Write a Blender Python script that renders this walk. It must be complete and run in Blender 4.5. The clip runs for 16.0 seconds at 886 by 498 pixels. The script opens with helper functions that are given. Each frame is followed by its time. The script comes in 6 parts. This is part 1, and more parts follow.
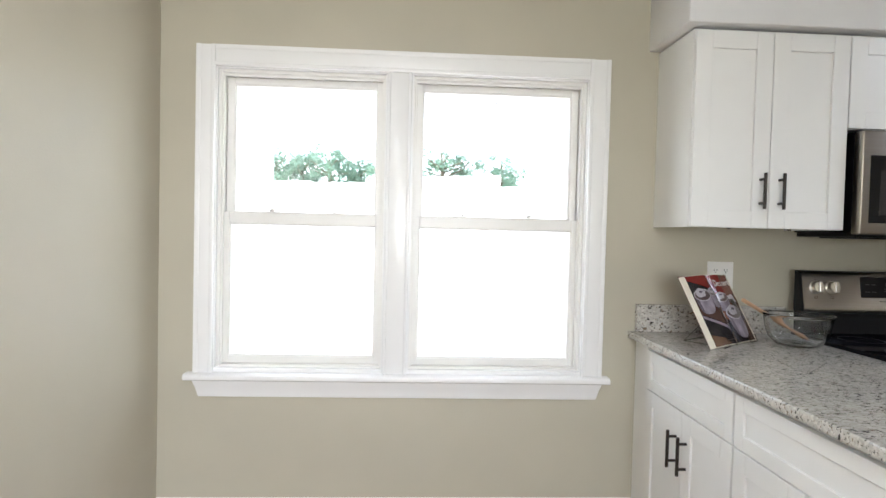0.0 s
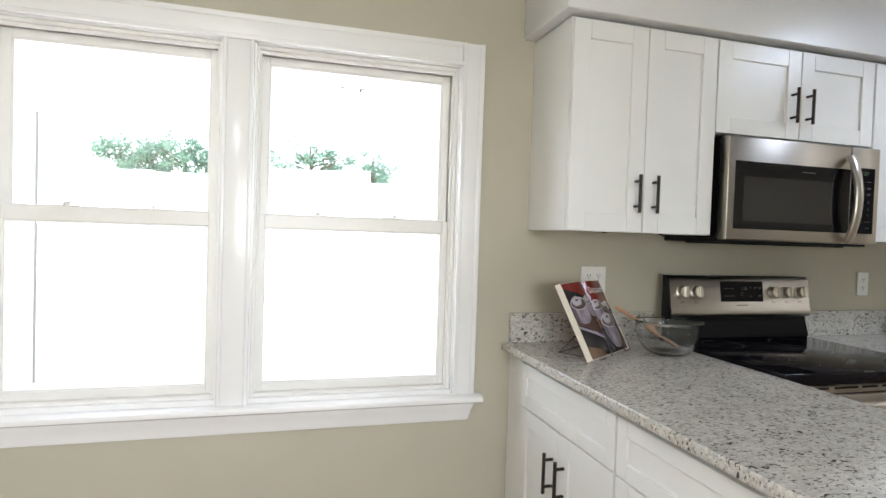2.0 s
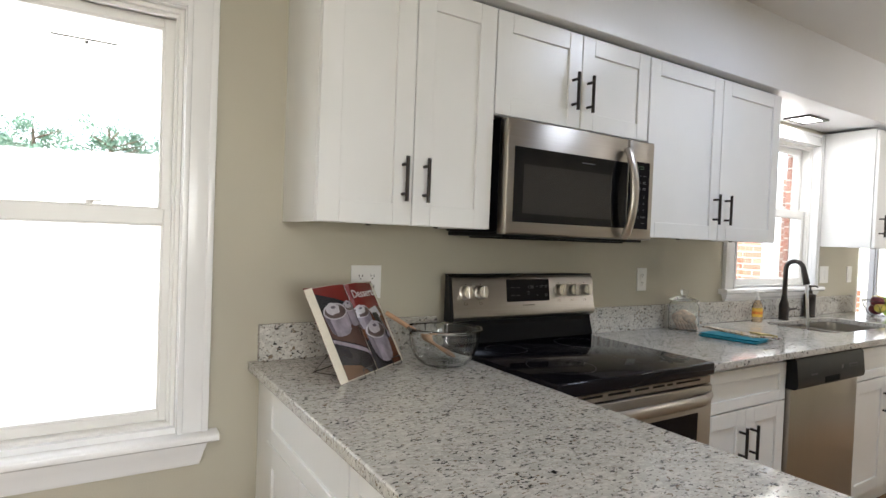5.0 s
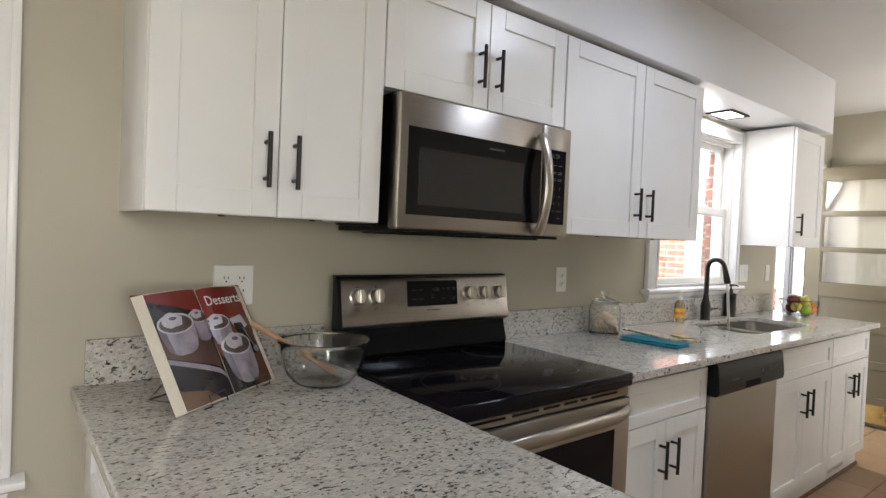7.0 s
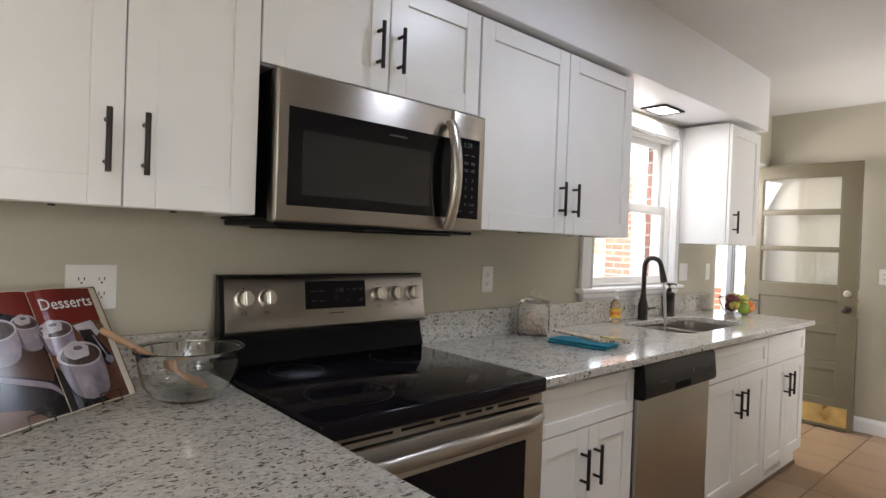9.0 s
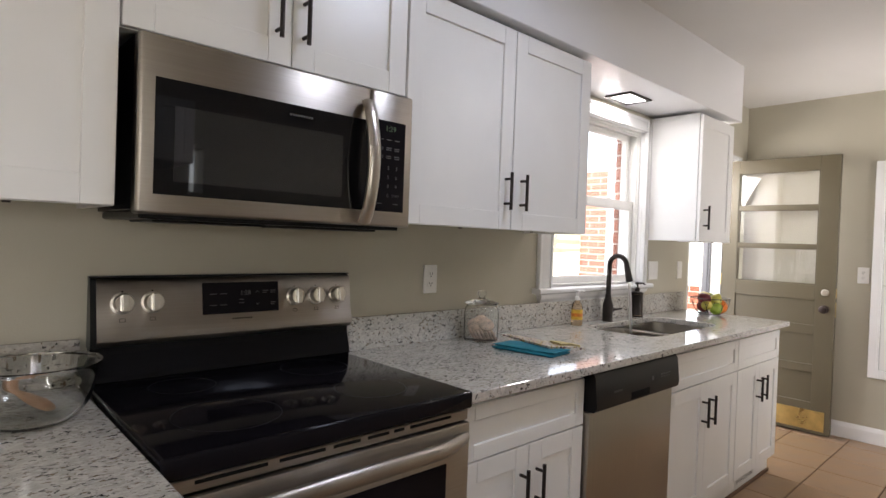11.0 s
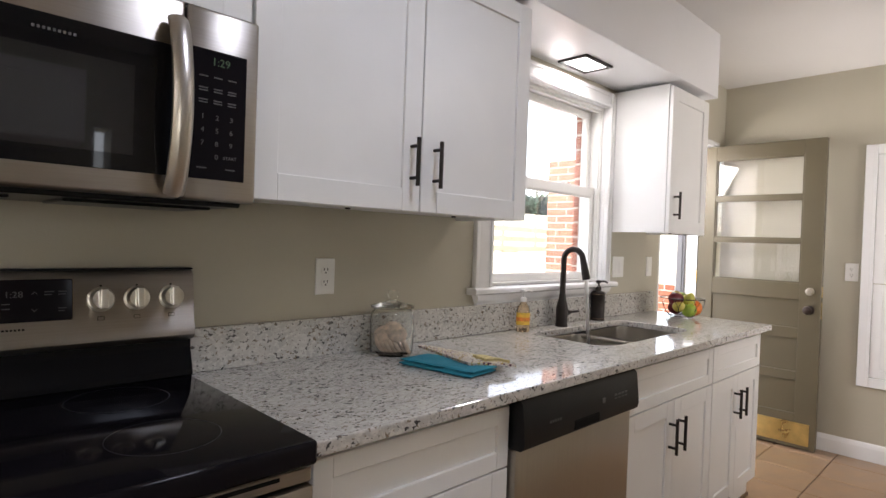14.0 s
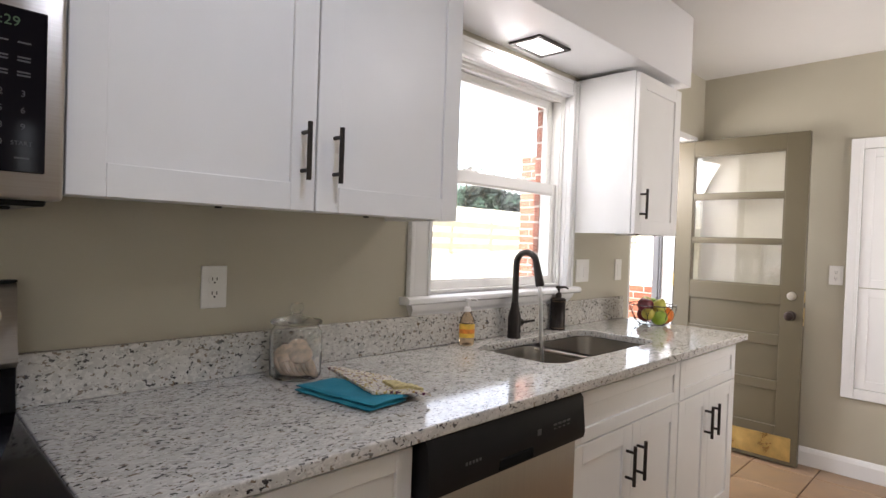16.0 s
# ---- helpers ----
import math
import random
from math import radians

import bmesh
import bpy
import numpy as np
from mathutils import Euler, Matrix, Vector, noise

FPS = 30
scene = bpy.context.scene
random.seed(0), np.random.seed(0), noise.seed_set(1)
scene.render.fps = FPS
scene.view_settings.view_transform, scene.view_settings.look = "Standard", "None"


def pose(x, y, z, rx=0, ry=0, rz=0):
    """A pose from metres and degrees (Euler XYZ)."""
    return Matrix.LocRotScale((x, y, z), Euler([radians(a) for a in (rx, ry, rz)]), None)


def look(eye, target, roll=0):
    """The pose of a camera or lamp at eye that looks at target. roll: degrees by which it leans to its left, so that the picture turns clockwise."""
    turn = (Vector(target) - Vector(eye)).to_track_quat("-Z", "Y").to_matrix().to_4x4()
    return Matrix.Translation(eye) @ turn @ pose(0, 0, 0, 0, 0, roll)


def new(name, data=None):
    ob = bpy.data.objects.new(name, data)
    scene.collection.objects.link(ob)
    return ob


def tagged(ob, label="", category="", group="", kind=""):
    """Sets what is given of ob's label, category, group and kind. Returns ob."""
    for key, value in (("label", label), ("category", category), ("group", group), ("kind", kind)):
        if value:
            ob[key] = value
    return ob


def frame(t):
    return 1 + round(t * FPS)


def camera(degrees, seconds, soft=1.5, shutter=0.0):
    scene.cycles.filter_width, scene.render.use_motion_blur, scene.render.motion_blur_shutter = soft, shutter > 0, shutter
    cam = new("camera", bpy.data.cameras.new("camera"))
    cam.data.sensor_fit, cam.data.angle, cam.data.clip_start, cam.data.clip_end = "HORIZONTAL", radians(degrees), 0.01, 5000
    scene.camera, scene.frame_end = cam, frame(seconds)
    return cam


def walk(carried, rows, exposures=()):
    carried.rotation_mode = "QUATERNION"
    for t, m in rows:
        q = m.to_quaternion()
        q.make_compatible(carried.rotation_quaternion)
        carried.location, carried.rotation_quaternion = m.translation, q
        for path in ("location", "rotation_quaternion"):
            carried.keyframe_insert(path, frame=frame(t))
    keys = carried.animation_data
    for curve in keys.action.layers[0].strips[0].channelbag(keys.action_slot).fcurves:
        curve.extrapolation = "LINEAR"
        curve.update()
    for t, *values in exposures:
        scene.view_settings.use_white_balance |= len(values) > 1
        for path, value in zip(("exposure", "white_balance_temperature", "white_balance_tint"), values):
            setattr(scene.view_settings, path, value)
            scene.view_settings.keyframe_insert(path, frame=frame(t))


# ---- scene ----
cam = camera(76.5, 16.0)
PATH = [
    (0, (-0.049, -0.022, 1.324), (0.055, 1.974, 1.268), 1.4),
    (0.5, (-0.038, 0.052, 1.334), (0.131, 2.044, 1.277), 1.5),
    (1, (-0.022, 0.131, 1.341), (0.24, 2.113, 1.289), 1.6),
    (1.5, (0.0, 0.206, 1.35), (0.389, 2.167, 1.296), 1.7),
    (2, (0.039, 0.285, 1.344), (0.588, 2.207, 1.291), 1.9),
    (2.5, (0.1, 0.338, 1.339), (0.792, 2.213, 1.286), 2.0),
    (3, (0.175, 0.388, 1.341), (0.978, 2.22, 1.29), 2.0),
    (3.5, (0.261, 0.435, 1.357), (1.15, 2.226, 1.304), 2.2),
    (4, (0.334, 0.477, 1.363), (1.293, 2.232, 1.307), 2.3),
    (4.5, (0.397, 0.51, 1.357), (1.415, 2.232, 1.303), 2.3),
    (5, (0.462, 0.537, 1.343), (1.526, 2.23, 1.298), 2.2),
    (7.5, (0.818, 0.693, 1.339), (2.086, 2.24, 1.304), 2.3),
    (8, (0.879, 0.669, 1.313), (2.165, 2.201, 1.295), 2.0),
    (8.5, (0.938, 0.675, 1.316), (2.251, 2.183, 1.294), 2.1),
    (9, (1.008, 0.675, 1.32), (2.342, 2.165, 1.297), 2.1),
    (11.5, (1.397, 0.708, 1.322), (2.761, 2.17, 1.294), 2.0),
    (12, (1.502, 0.754, 1.316), (2.873, 2.21, 1.292), 1.9),
    (12.5, (1.602, 0.789, 1.316), (2.977, 2.241, 1.293), 1.9),
    (13, (1.682, 0.821, 1.309), (3.063, 2.267, 1.282), 2.0),
    (13.5, (1.752, 0.837, 1.297), (3.14, 2.276, 1.27), 1.9),
    (14, (1.829, 0.85, 1.291), (3.228, 2.279, 1.263), 2.0),
    (14.5, (1.914, 0.86, 1.304), (3.321, 2.281, 1.272), 2.1),
    (15, (2.004, 0.866, 1.314), (3.416, 2.282, 1.282), 2.1),
    (15.5, (2.096, 0.875, 1.321), (3.511, 2.288, 1.286), 2.1),
    (16, (2.176, 0.879, 1.316), (3.591, 2.292, 1.282), 2.0),
]
walk(cam, [(t, look(eye, target, roll)) for t, eye, target, roll in PATH],
     exposures=[(0, 1.76, 6050, 11), (2.0, 1.73, 6130, 10), (3.5, 1.6, 6260, 10), (5.0, 1.58, 6360, 11), (9.0, 1.37, 6480, 14), (12.5, 1.29, 6560, 17), (16.0, 1.28, 6580, 17)])

# ---- light ----
world = bpy.data.worlds.new("world")
scene.world = world
world.use_nodes = True
wn = world.node_tree.nodes
sky = wn.new("ShaderNodeTexSky")
sky.sky_type = "NISHITA"
sky.sun_disc = False
SUN_ELEV, SUN_ROT = radians(46), radians(-97)
sky.sun_elevation, sky.sun_rotation = SUN_ELEV, SUN_ROT
wn["Background"].inputs["Strength"].default_value = 0.15
# even near-white added over the whole sky so that it burns out
sky_lift = wn.new("ShaderNodeMixRGB")
sky_lift.blend_type = "ADD"
sky_lift.inputs[0].default_value = 1.0
sky_lift.inputs[2].default_value = (7.0, 7.0, 6.8, 1)
world.node_tree.links.new(sky.outputs[0], sky_lift.inputs[1])
world.node_tree.links.new(sky_lift.outputs[0], wn["Background"].inputs["Color"])


def light(name, kind, m, energy, color=(1, 1, 1), size=0.3, size_y=None, angle=None, spread=180):
    d = bpy.data.lights.new(name, kind)
    d.energy, d.color = energy, color
    if kind == "AREA":
        d.shape = "RECTANGLE"
        d.size, d.size_y = size, size_y or size
        d.spread = radians(spread)
    if angle:
        d.angle = angle
    ob = new(name, d)
    ob.matrix_world = m
    return ob


sun_dir = Vector((math.sin(SUN_ROT) * math.cos(SUN_ELEV), math.cos(SUN_ROT) * math.cos(SUN_ELEV), math.sin(SUN_ELEV)))
light("sun", "SUN", look(sun_dir * 20, (0, 0, 0)), 5.0, (1.0, 0.96, 0.90), angle=radians(0.5))
W = 2.40            # inner face of the window wall
T = 0.26            # its thickness
XE = 6.24           # east wall
XW = -1.12          # west wall
CEIL = 2.49
YS = -2.7           # south end of the dining room
SOF = 2.134         # underside of the soffit
light("ceiling_lamp_light", "AREA", look((2.8, 1.2, CEIL - 0.045), (2.8, 1.2, 0)), 3.5, (0.68, 0.79, 1.0), 0.28)
light("soffit_lamp_light", "AREA", look((4.10, 2.27, SOF - 0.012), (4.10, 2.27, 0)), 1.6, (1.0, 0.98, 0.95), 0.19, 0.11)
# added fill from an unseen ceiling lamp, brightens the west wall
light("dining_fill_light", "AREA", look((-0.35, 0.1, CEIL - 0.06), (-0.35, 0.1, 0)), 4.5, (1.0, 0.98, 0.96), 0.4)
# added fill from an unseen ceiling lamp, lifts the kitchen's east end
light("kitchen_fill_light", "AREA", look((4.6, 0.3, CEIL - 0.045), (4.6, 0.3, 0)), 2.8, (1.0, 0.97, 0.93), 0.28)
# added fill with no window behind it, brightens the east wall and door
light("east_wall_fill_light", "AREA", look((5.3, -0.92, 1.18), (6.15, 1.7, 2.05)), 9, (1.0, 0.98, 0.95), 1.1, 0.8, spread=105)
light("back_door_light", "AREA", look((5.68, W + T + 0.05, 1.80), (6.0, 1.2, 0.9)), 5.5, (1.0, 0.97, 0.90), 0.8, 0.45)
light("south_window_light", "AREA", look((0.35, YS + 0.06, 1.45), (-1.12, 0.7, 1.25)), 10, (1.0, 0.97, 0.94), 1.6, 1.3, spread=95)


# ---- materials ----
def material(name, color, rough=0.5, metal=0.0, var=0.0, scale=8.0, bump=0.0, bscale=60.0, spec=0.5, coat=0.0,
             stretch=(1, 1, 1), rough_var=0.0, rnd=0.0):
    m = bpy.data.materials.new(name)
    m.use_nodes = True
    nt = m.node_tree
    b = nt.nodes["Principled BSDF"]
    b.inputs["Base Color"].default_value = (*color, 1)
    b.inputs["Roughness"].default_value = rough
    b.inputs["Metallic"].default_value = metal
    b.inputs["Specular IOR Level"].default_value = spec
    b.inputs["Coat Weight"].default_value = coat
    tc = nt.nodes.new("ShaderNodeTexCoord")
    mp = nt.nodes.new("ShaderNodeMapping")
    mp.inputs["Scale"].default_value = stretch
    nt.links.new(tc.outputs["Object"], mp.inputs["Vector"])
    if var or rnd:
        n = nt.nodes.new("ShaderNodeTexNoise")
        n.inputs["Scale"].default_value = scale
        n.inputs["Detail"].default_value = 5
        nt.links.new(mp.outputs[0], n.inputs["Vector"])
        r = nt.nodes.new("ShaderNodeMapRange")
        r.inputs["From Min"].default_value, r.inputs["From Max"].default_value = 0.3, 0.7
        r.inputs["To Min"].default_value, r.inputs["To Max"].default_value = 1 - var, 1 + var
        nt.links.new(n.outputs["Fac"], r.inputs["Value"])
        mul = nt.nodes.new("ShaderNodeVectorMath")
        mul.operation = "SCALE"
        mul.inputs[0].default_value = color
        if rnd:
            oi = nt.nodes.new("ShaderNodeObjectInfo")
            r2 = nt.nodes.new("ShaderNodeMapRange")
            r2.inputs["To Min"].default_value, r2.inputs["To Max"].default_value = 1 - rnd, 1 + rnd
            nt.links.new(oi.outputs["Random"], r2.inputs["Value"])
            mm = nt.nodes.new("ShaderNodeMath")
            mm.operation = "MULTIPLY"
            nt.links.new(r.outputs[0], mm.inputs[0])
            nt.links.new(r2.outputs[0], mm.inputs[1])
            nt.links.new(mm.outputs[0], mul.inputs["Scale"])
        else:
            nt.links.new(r.outputs[0], mul.inputs["Scale"])
        nt.links.new(mul.outputs[0], b.inputs["Base Color"])
        if rough_var:
            r3 = nt.nodes.new("ShaderNodeMapRange")
            r3.inputs["From Min"].default_value, r3.inputs["From Max"].default_value = 0.3, 0.7
            r3.inputs["To Min"].default_value, r3.inputs["To Max"].default_value = rough - rough_var, rough + rough_var
            nt.links.new(n.outputs["Fac"], r3.inputs["Value"])
            nt.links.new(r3.outputs[0], b.inputs["Roughness"])
    if bump:
        n2 = nt.nodes.new("ShaderNodeTexNoise")
        n2.inputs["Scale"].default_value = bscale
        n2.inputs["Detail"].default_value = 4
        nt.links.new(mp.outputs[0], n2.inputs["Vector"])
        bp = nt.nodes.new("ShaderNodeBump")
        bp.inputs["Strength"].default_value = bump
        bp.inputs["Distance"].default_value = 0.002
        nt.links.new(n2.outputs["Fac"], bp.inputs["Height"])
        nt.links.new(bp.outputs[0], b.inputs["Normal"])
    return m


def brushed(m, rotation=0.0):
    """Stretches the highlights across the brushing of a metal."""
    nt = m.node_tree
    b = nt.nodes["Principled BSDF"]
    b.inputs["Anisotropic"].default_value = 0.7
    b.inputs["Anisotropic Rotation"].default_value = rotation
    tg = nt.nodes.new("ShaderNodeTangent")
    tg.direction_type, tg.axis = "RADIAL", "Z"
    nt.links.new(tg.outputs[0], b.inputs["Tangent"])
    return m


def glass(name, color=(1, 1, 1), rough=0.0, ior=1.45):
    m = material(name, color, rough)
    b = m.node_tree.nodes["Principled BSDF"]
    b.inputs["Transmission Weight"].default_value = 1
    b.inputs["IOR"].default_value = ior
    return m


def pane_glass(name):
    """Thin pane: clear with a Fresnel gloss."""
    m = bpy.data.materials.new(name)
    m.use_nodes = True
    nt = m.node_tree
    nt.nodes.clear()
    out = nt.nodes.new("ShaderNodeOutputMaterial")
    mix = nt.nodes.new("ShaderNodeMixShader")
    lw = nt.nodes.new("ShaderNodeLayerWeight")
    lw.inputs["Blend"].default_value = 0.5
    pw = nt.nodes.new("ShaderNodeMath")
    pw.operation = "POWER"
    pw.inputs[1].default_value = 4.0
    nt.links.new(lw.outputs["Facing"], pw.inputs[0])
    fr = nt.nodes.new("ShaderNodeMapRange")
    fr.inputs["To Min"].default_value, fr.inputs["To Max"].default_value = 0.085, 0.9
    nt.links.new(pw.outputs[0], fr.inputs["Value"])
    tr = nt.nodes.new("ShaderNodeBsdfTransparent")
    gl = nt.nodes.new("ShaderNodeBsdfGlossy")
    gl.inputs["Roughness"].default_value = 0.0
    nt.links.new(fr.outputs[0], mix.inputs[0])
    nt.links.new(tr.outputs[0], mix.inputs[1])
    nt.links.new(gl.outputs[0], mix.inputs[2])
    nt.links.new(mix.outputs[0], out.inputs[0])
    return m


def emitter(name, color, strength):
    m = material(name, color, 0.5)
    b = m.node_tree.nodes["Principled BSDF"]
    b.inputs["Emission Color"].default_value = (*color, 1)
    b.inputs["Emission Strength"].default_value = strength
    return m


def granite_material():
    m = bpy.data.materials.new("granite")
    m.use_nodes = True
    nt = m.node_tree
    L = nt.links.new
    b = nt.nodes["Principled BSDF"]
    b.inputs["Roughness"].default_value = 0.08
    tc = nt.nodes.new("ShaderNodeTexCoord")
    mp = nt.nodes.new("ShaderNodeMapping")
    mp.inputs["Scale"].default_value = (0.75, 1.25, 1.0)
    mp.inputs["Rotation"].default_value = (0, 0, radians(12))
    L(tc.outputs["Object"], mp.inputs["Vector"])
    warp = nt.nodes.new("ShaderNodeTexNoise")
    warp.inputs["Scale"].default_value = 90
    wadd = nt.nodes.new("ShaderNodeMixRGB")
    wadd.blend_type = "ADD"
    wadd.inputs[0].default_value = 0.012
    L(mp.outputs[0], warp.inputs["Vector"])
    L(mp.outputs[0], wadd.inputs[1])
    L(warp.outputs["Color"], wadd.inputs[2])

    def noise_ramp(scale, lo, hi, detail=3, rough=0.6):
        n = nt.nodes.new("ShaderNodeTexNoise")
        n.inputs["Scale"].default_value = scale
        n.inputs["Detail"].default_value = detail
        n.inputs["Roughness"].default_value = rough
        L(wadd.outputs[0], n.inputs["Vector"])
        r = nt.nodes.new("ShaderNodeMapRange")
        r.inputs["From Min"].default_value, r.inputs["From Max"].default_value = lo, hi
        L(n.outputs["Fac"], r.inputs["Value"])
        return r.outputs[0]

    def mixc(fac, a, c):
        x = nt.nodes.new("ShaderNodeMixRGB")
        L(fac, x.inputs[0])
        if isinstance(a, tuple):
            x.inputs[1].default_value = (*a, 1)
        else:
            L(a, x.inputs[1])
        x.inputs[2].default_value = (*c, 1)
        return x.outputs[0]

    base = mixc(noise_ramp(22, 0.35, 0.65), (0.55, 0.53, 0.485), (0.44, 0.43, 0.395))
    base = mixc(noise_ramp(95, 0.50, 0.58), base, (0.61, 0.59, 0.545))
    base = mixc(noise_ramp(80, 0.60, 0.68, 2), base, (0.40, 0.375, 0.34))
    mp2 = nt.nodes.new("ShaderNodeMapping")
    mp2.inputs["Location"].default_value = (3.1, 7.7, 1.3)
    L(wadd.outputs[0], mp2.inputs["Vector"])
    n3 = nt.nodes.new("ShaderNodeTexNoise")
    n3.inputs["Scale"].default_value = 98
    n3.inputs["Detail"].default_value = 2.5
    L(mp2.outputs[0], n3.inputs["Vector"])
    r3 = nt.nodes.new("ShaderNodeMapRange")
    r3.inputs["From Min"].default_value, r3.inputs["From Max"].default_value = 0.610, 0.630
    L(n3.outputs["Fac"], r3.inputs["Value"])
    crowd = noise_ramp(11, 0.36, 0.60, 2)

    def crowded(sock, least):
        k = nt.nodes.new("ShaderNodeMapRange")
        k.inputs["To Min"].default_value = least
        L(crowd, k.inputs["Value"])
        mu = nt.nodes.new("ShaderNodeMath")
        mu.operation = "MULTIPLY"
        L(sock, mu.inputs[0])
        L(k.outputs[0], mu.inputs[1])
        return mu.outputs[0]

    base = mixc(crowded(r3.outputs[0], 0.6), base, (0.026, 0.024, 0.026))
    mp3 = nt.nodes.new("ShaderNodeMapping")
    mp3.inputs["Location"].default_value = (-5.1, 2.7, 4.3)
    L(wadd.outputs[0], mp3.inputs["Vector"])
    n4 = nt.nodes.new("ShaderNodeTexNoise")
    n4.inputs["Scale"].default_value = 96
    n4.inputs["Detail"].default_value = 1.5
    L(mp3.outputs[0], n4.inputs["Vector"])
    r4 = nt.nodes.new("ShaderNodeMapRange")
    r4.inputs["From Min"].default_value, r4.inputs["From Max"].default_value = 0.648, 0.672
    L(n4.outputs["Fac"], r4.inputs["Value"])
    base = mixc(crowded(r4.outputs[0], 0.7), base, (0.18, 0.13, 0.085))
    L(base, b.inputs["Base Color"])
    return m


M = {}
M["paint"] = material("wall_paint", (0.46, 0.43, 0.342), 0.5, var=0.03, scale=3, bump=0.25, bscale=180)
M["ceiling"] = material("ceiling_paint", (0.74, 0.73, 0.71), 0.8, var=0.02, scale=2, bump=0.2, bscale=120)
M["soffit"] = material("soffit_paint", (0.76, 0.76, 0.77), 0.28, var=0.02, scale=2, bump=0.12, bscale=90)
M["white"] = material("cabinet_white", (0.80, 0.80, 0.785), 0.3, var=0.015, scale=6, bump=0.05, bscale=150)
M["trim"] = material("trim_white", (0.82, 0.82, 0.815), 0.22, var=0.015, scale=5, bump=0.08, bscale=40)
M["vinyl"] = material("vinyl_white", (0.78, 0.77, 0.74), 0.35, var=0.02, scale=6)
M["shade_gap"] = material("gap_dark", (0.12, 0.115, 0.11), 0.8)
M["bronze"] = material("dark_bronze", (0.032, 0.026, 0.023), 0.38, 0.6, var=0.15, scale=30)
M["steel"] = material("brushed_steel", (0.38, 0.35, 0.31), 0.34, 1.0, var=0.05, scale=5, bump=0.03, bscale=25, stretch=(1, 30, 60), rough_var=0.03)
M["steel_v"] = material("brushed_steel_upright", (0.44, 0.405, 0.355), 0.34, 1.0, var=0.05, scale=5, bump=0.03, bscale=25, stretch=(60, 30, 1), rough_var=0.03)
brushed(M["steel"], 0.25)
brushed(M["steel_v"])
M["chrome"] = material("polished_steel", (0.50, 0.47, 0.43), 0.3, 1.0, var=0.05, scale=10)
M["knob"] = material("knob_steel", (0.62, 0.59, 0.53), 0.3, 1.0, var=0.06, scale=14, stretch=(6, 1, 1))
M["sinksteel"] = material("sink_steel", (0.66, 0.62, 0.56), 0.32, 1.0, var=0.05, scale=12, bump=0.06, bscale=60)
M["blackglass"] = material("black_glass", (0.008, 0.007, 0.009), 0.07, spec=0.12)
M["mwglass"] = material("tinted_glass", (0.006, 0.006, 0.007), 0.03, spec=0.28)
M["mwscreen"] = material("oven_screen", (0.016, 0.016, 0.018), 0.03, spec=0.6)
M["blackplastic"] = material("black_plastic", (0.010, 0.010, 0.0105), 0.3, var=0.1, scale=20, spec=0.16)
M["blackmetal"] = material("black_enamel", (0.006, 0.006, 0.007), 0.16, spec=0.12)
M["granite"] = granite_material()
M["tile"] = material("floor_tile", (0.30, 0.195, 0.118), 0.35, var=0.16, scale=9, bump=0.3, bscale=30, rnd=0.09, rough_var=0.08)
M["grout"] = material("grout", (0.13, 0.083, 0.052), 0.9, var=0.1, scale=30)
M["doorgreen"] = material("olive_door_paint", (0.108, 0.089, 0.053), 0.4, var=0.05, scale=4, bump=0.2, bscale=60)
M["brass"] = material("worn_brass", (0.66, 0.50, 0.20), 0.34, 0.9, var=0.18, scale=14, rough_var=0.1)
M["pane"] = pane_glass("pane_glass")
M["glass"] = glass("clear_glass", (0.97, 0.985, 0.98))
M["plate"] = material("outlet_plastic", (0.78, 0.77, 0.74), 0.3)
M["slot"] = material("slot_dark", (0.008, 0.008, 0.008), 0.8, spec=0.1)
M["brick"] = material("red_brick", (0.30, 0.11, 0.065), 0.85, var=0.25, scale=25, bump=0.5, bscale=60, rnd=0.28)
M["mortar"] = material("mortar", (0.62, 0.58, 0.52), 0.9, var=0.1, scale=30)
M["concrete"] = material("pale_concrete", (0.55, 0.53, 0.50), 0.85, var=0.08, scale=2, bump=0.3, bscale=30)
M["grass"] = material("dry_grass", (0.52, 0.50, 0.36), 0.95, var=0.3, scale=1.5, bump=0.6, bscale=12)
M["leaf"] = material("leaves", (0.10, 0.19, 0.13), 0.6, var=0.4, scale=3)
M["bark"] = material("bark", (0.10, 0.075, 0.055), 0.9, var=0.25, scale=12, bump=0.5, bscale=30)
M["fencewood"] = material("pale_fence_wood", (0.40, 0.35, 0.24), 0.85, var=0.15, scale=6, rnd=0.1)
M["lampglow"] = emitter("lamp_diffuser", (1.0, 0.98, 0.95), 3.0)


# ---- building helpers ----
def box(bm, x0, y0, z0, x1, y1, z1, bevel=0.0, segs=1):
    vs = [bm.verts.new((x, y, z)) for z in (z0, z1) for y in (y0, y1) for x in (x0, x1)]
    fs = [bm.faces.new([vs[i] for i in q]) for q in ((0, 2, 3, 1), (4, 5, 7, 6), (0, 1, 5, 4), (2, 6, 7, 3), (0, 4, 6, 2), (1, 3, 7, 5))]
    if bevel:
        es = {e for f in fs for e in f.edges}
        bmesh.ops.bevel(bm, geom=list(es), offset=bevel, segments=segs, affect="EDGES", profile=0.5)
    return vs


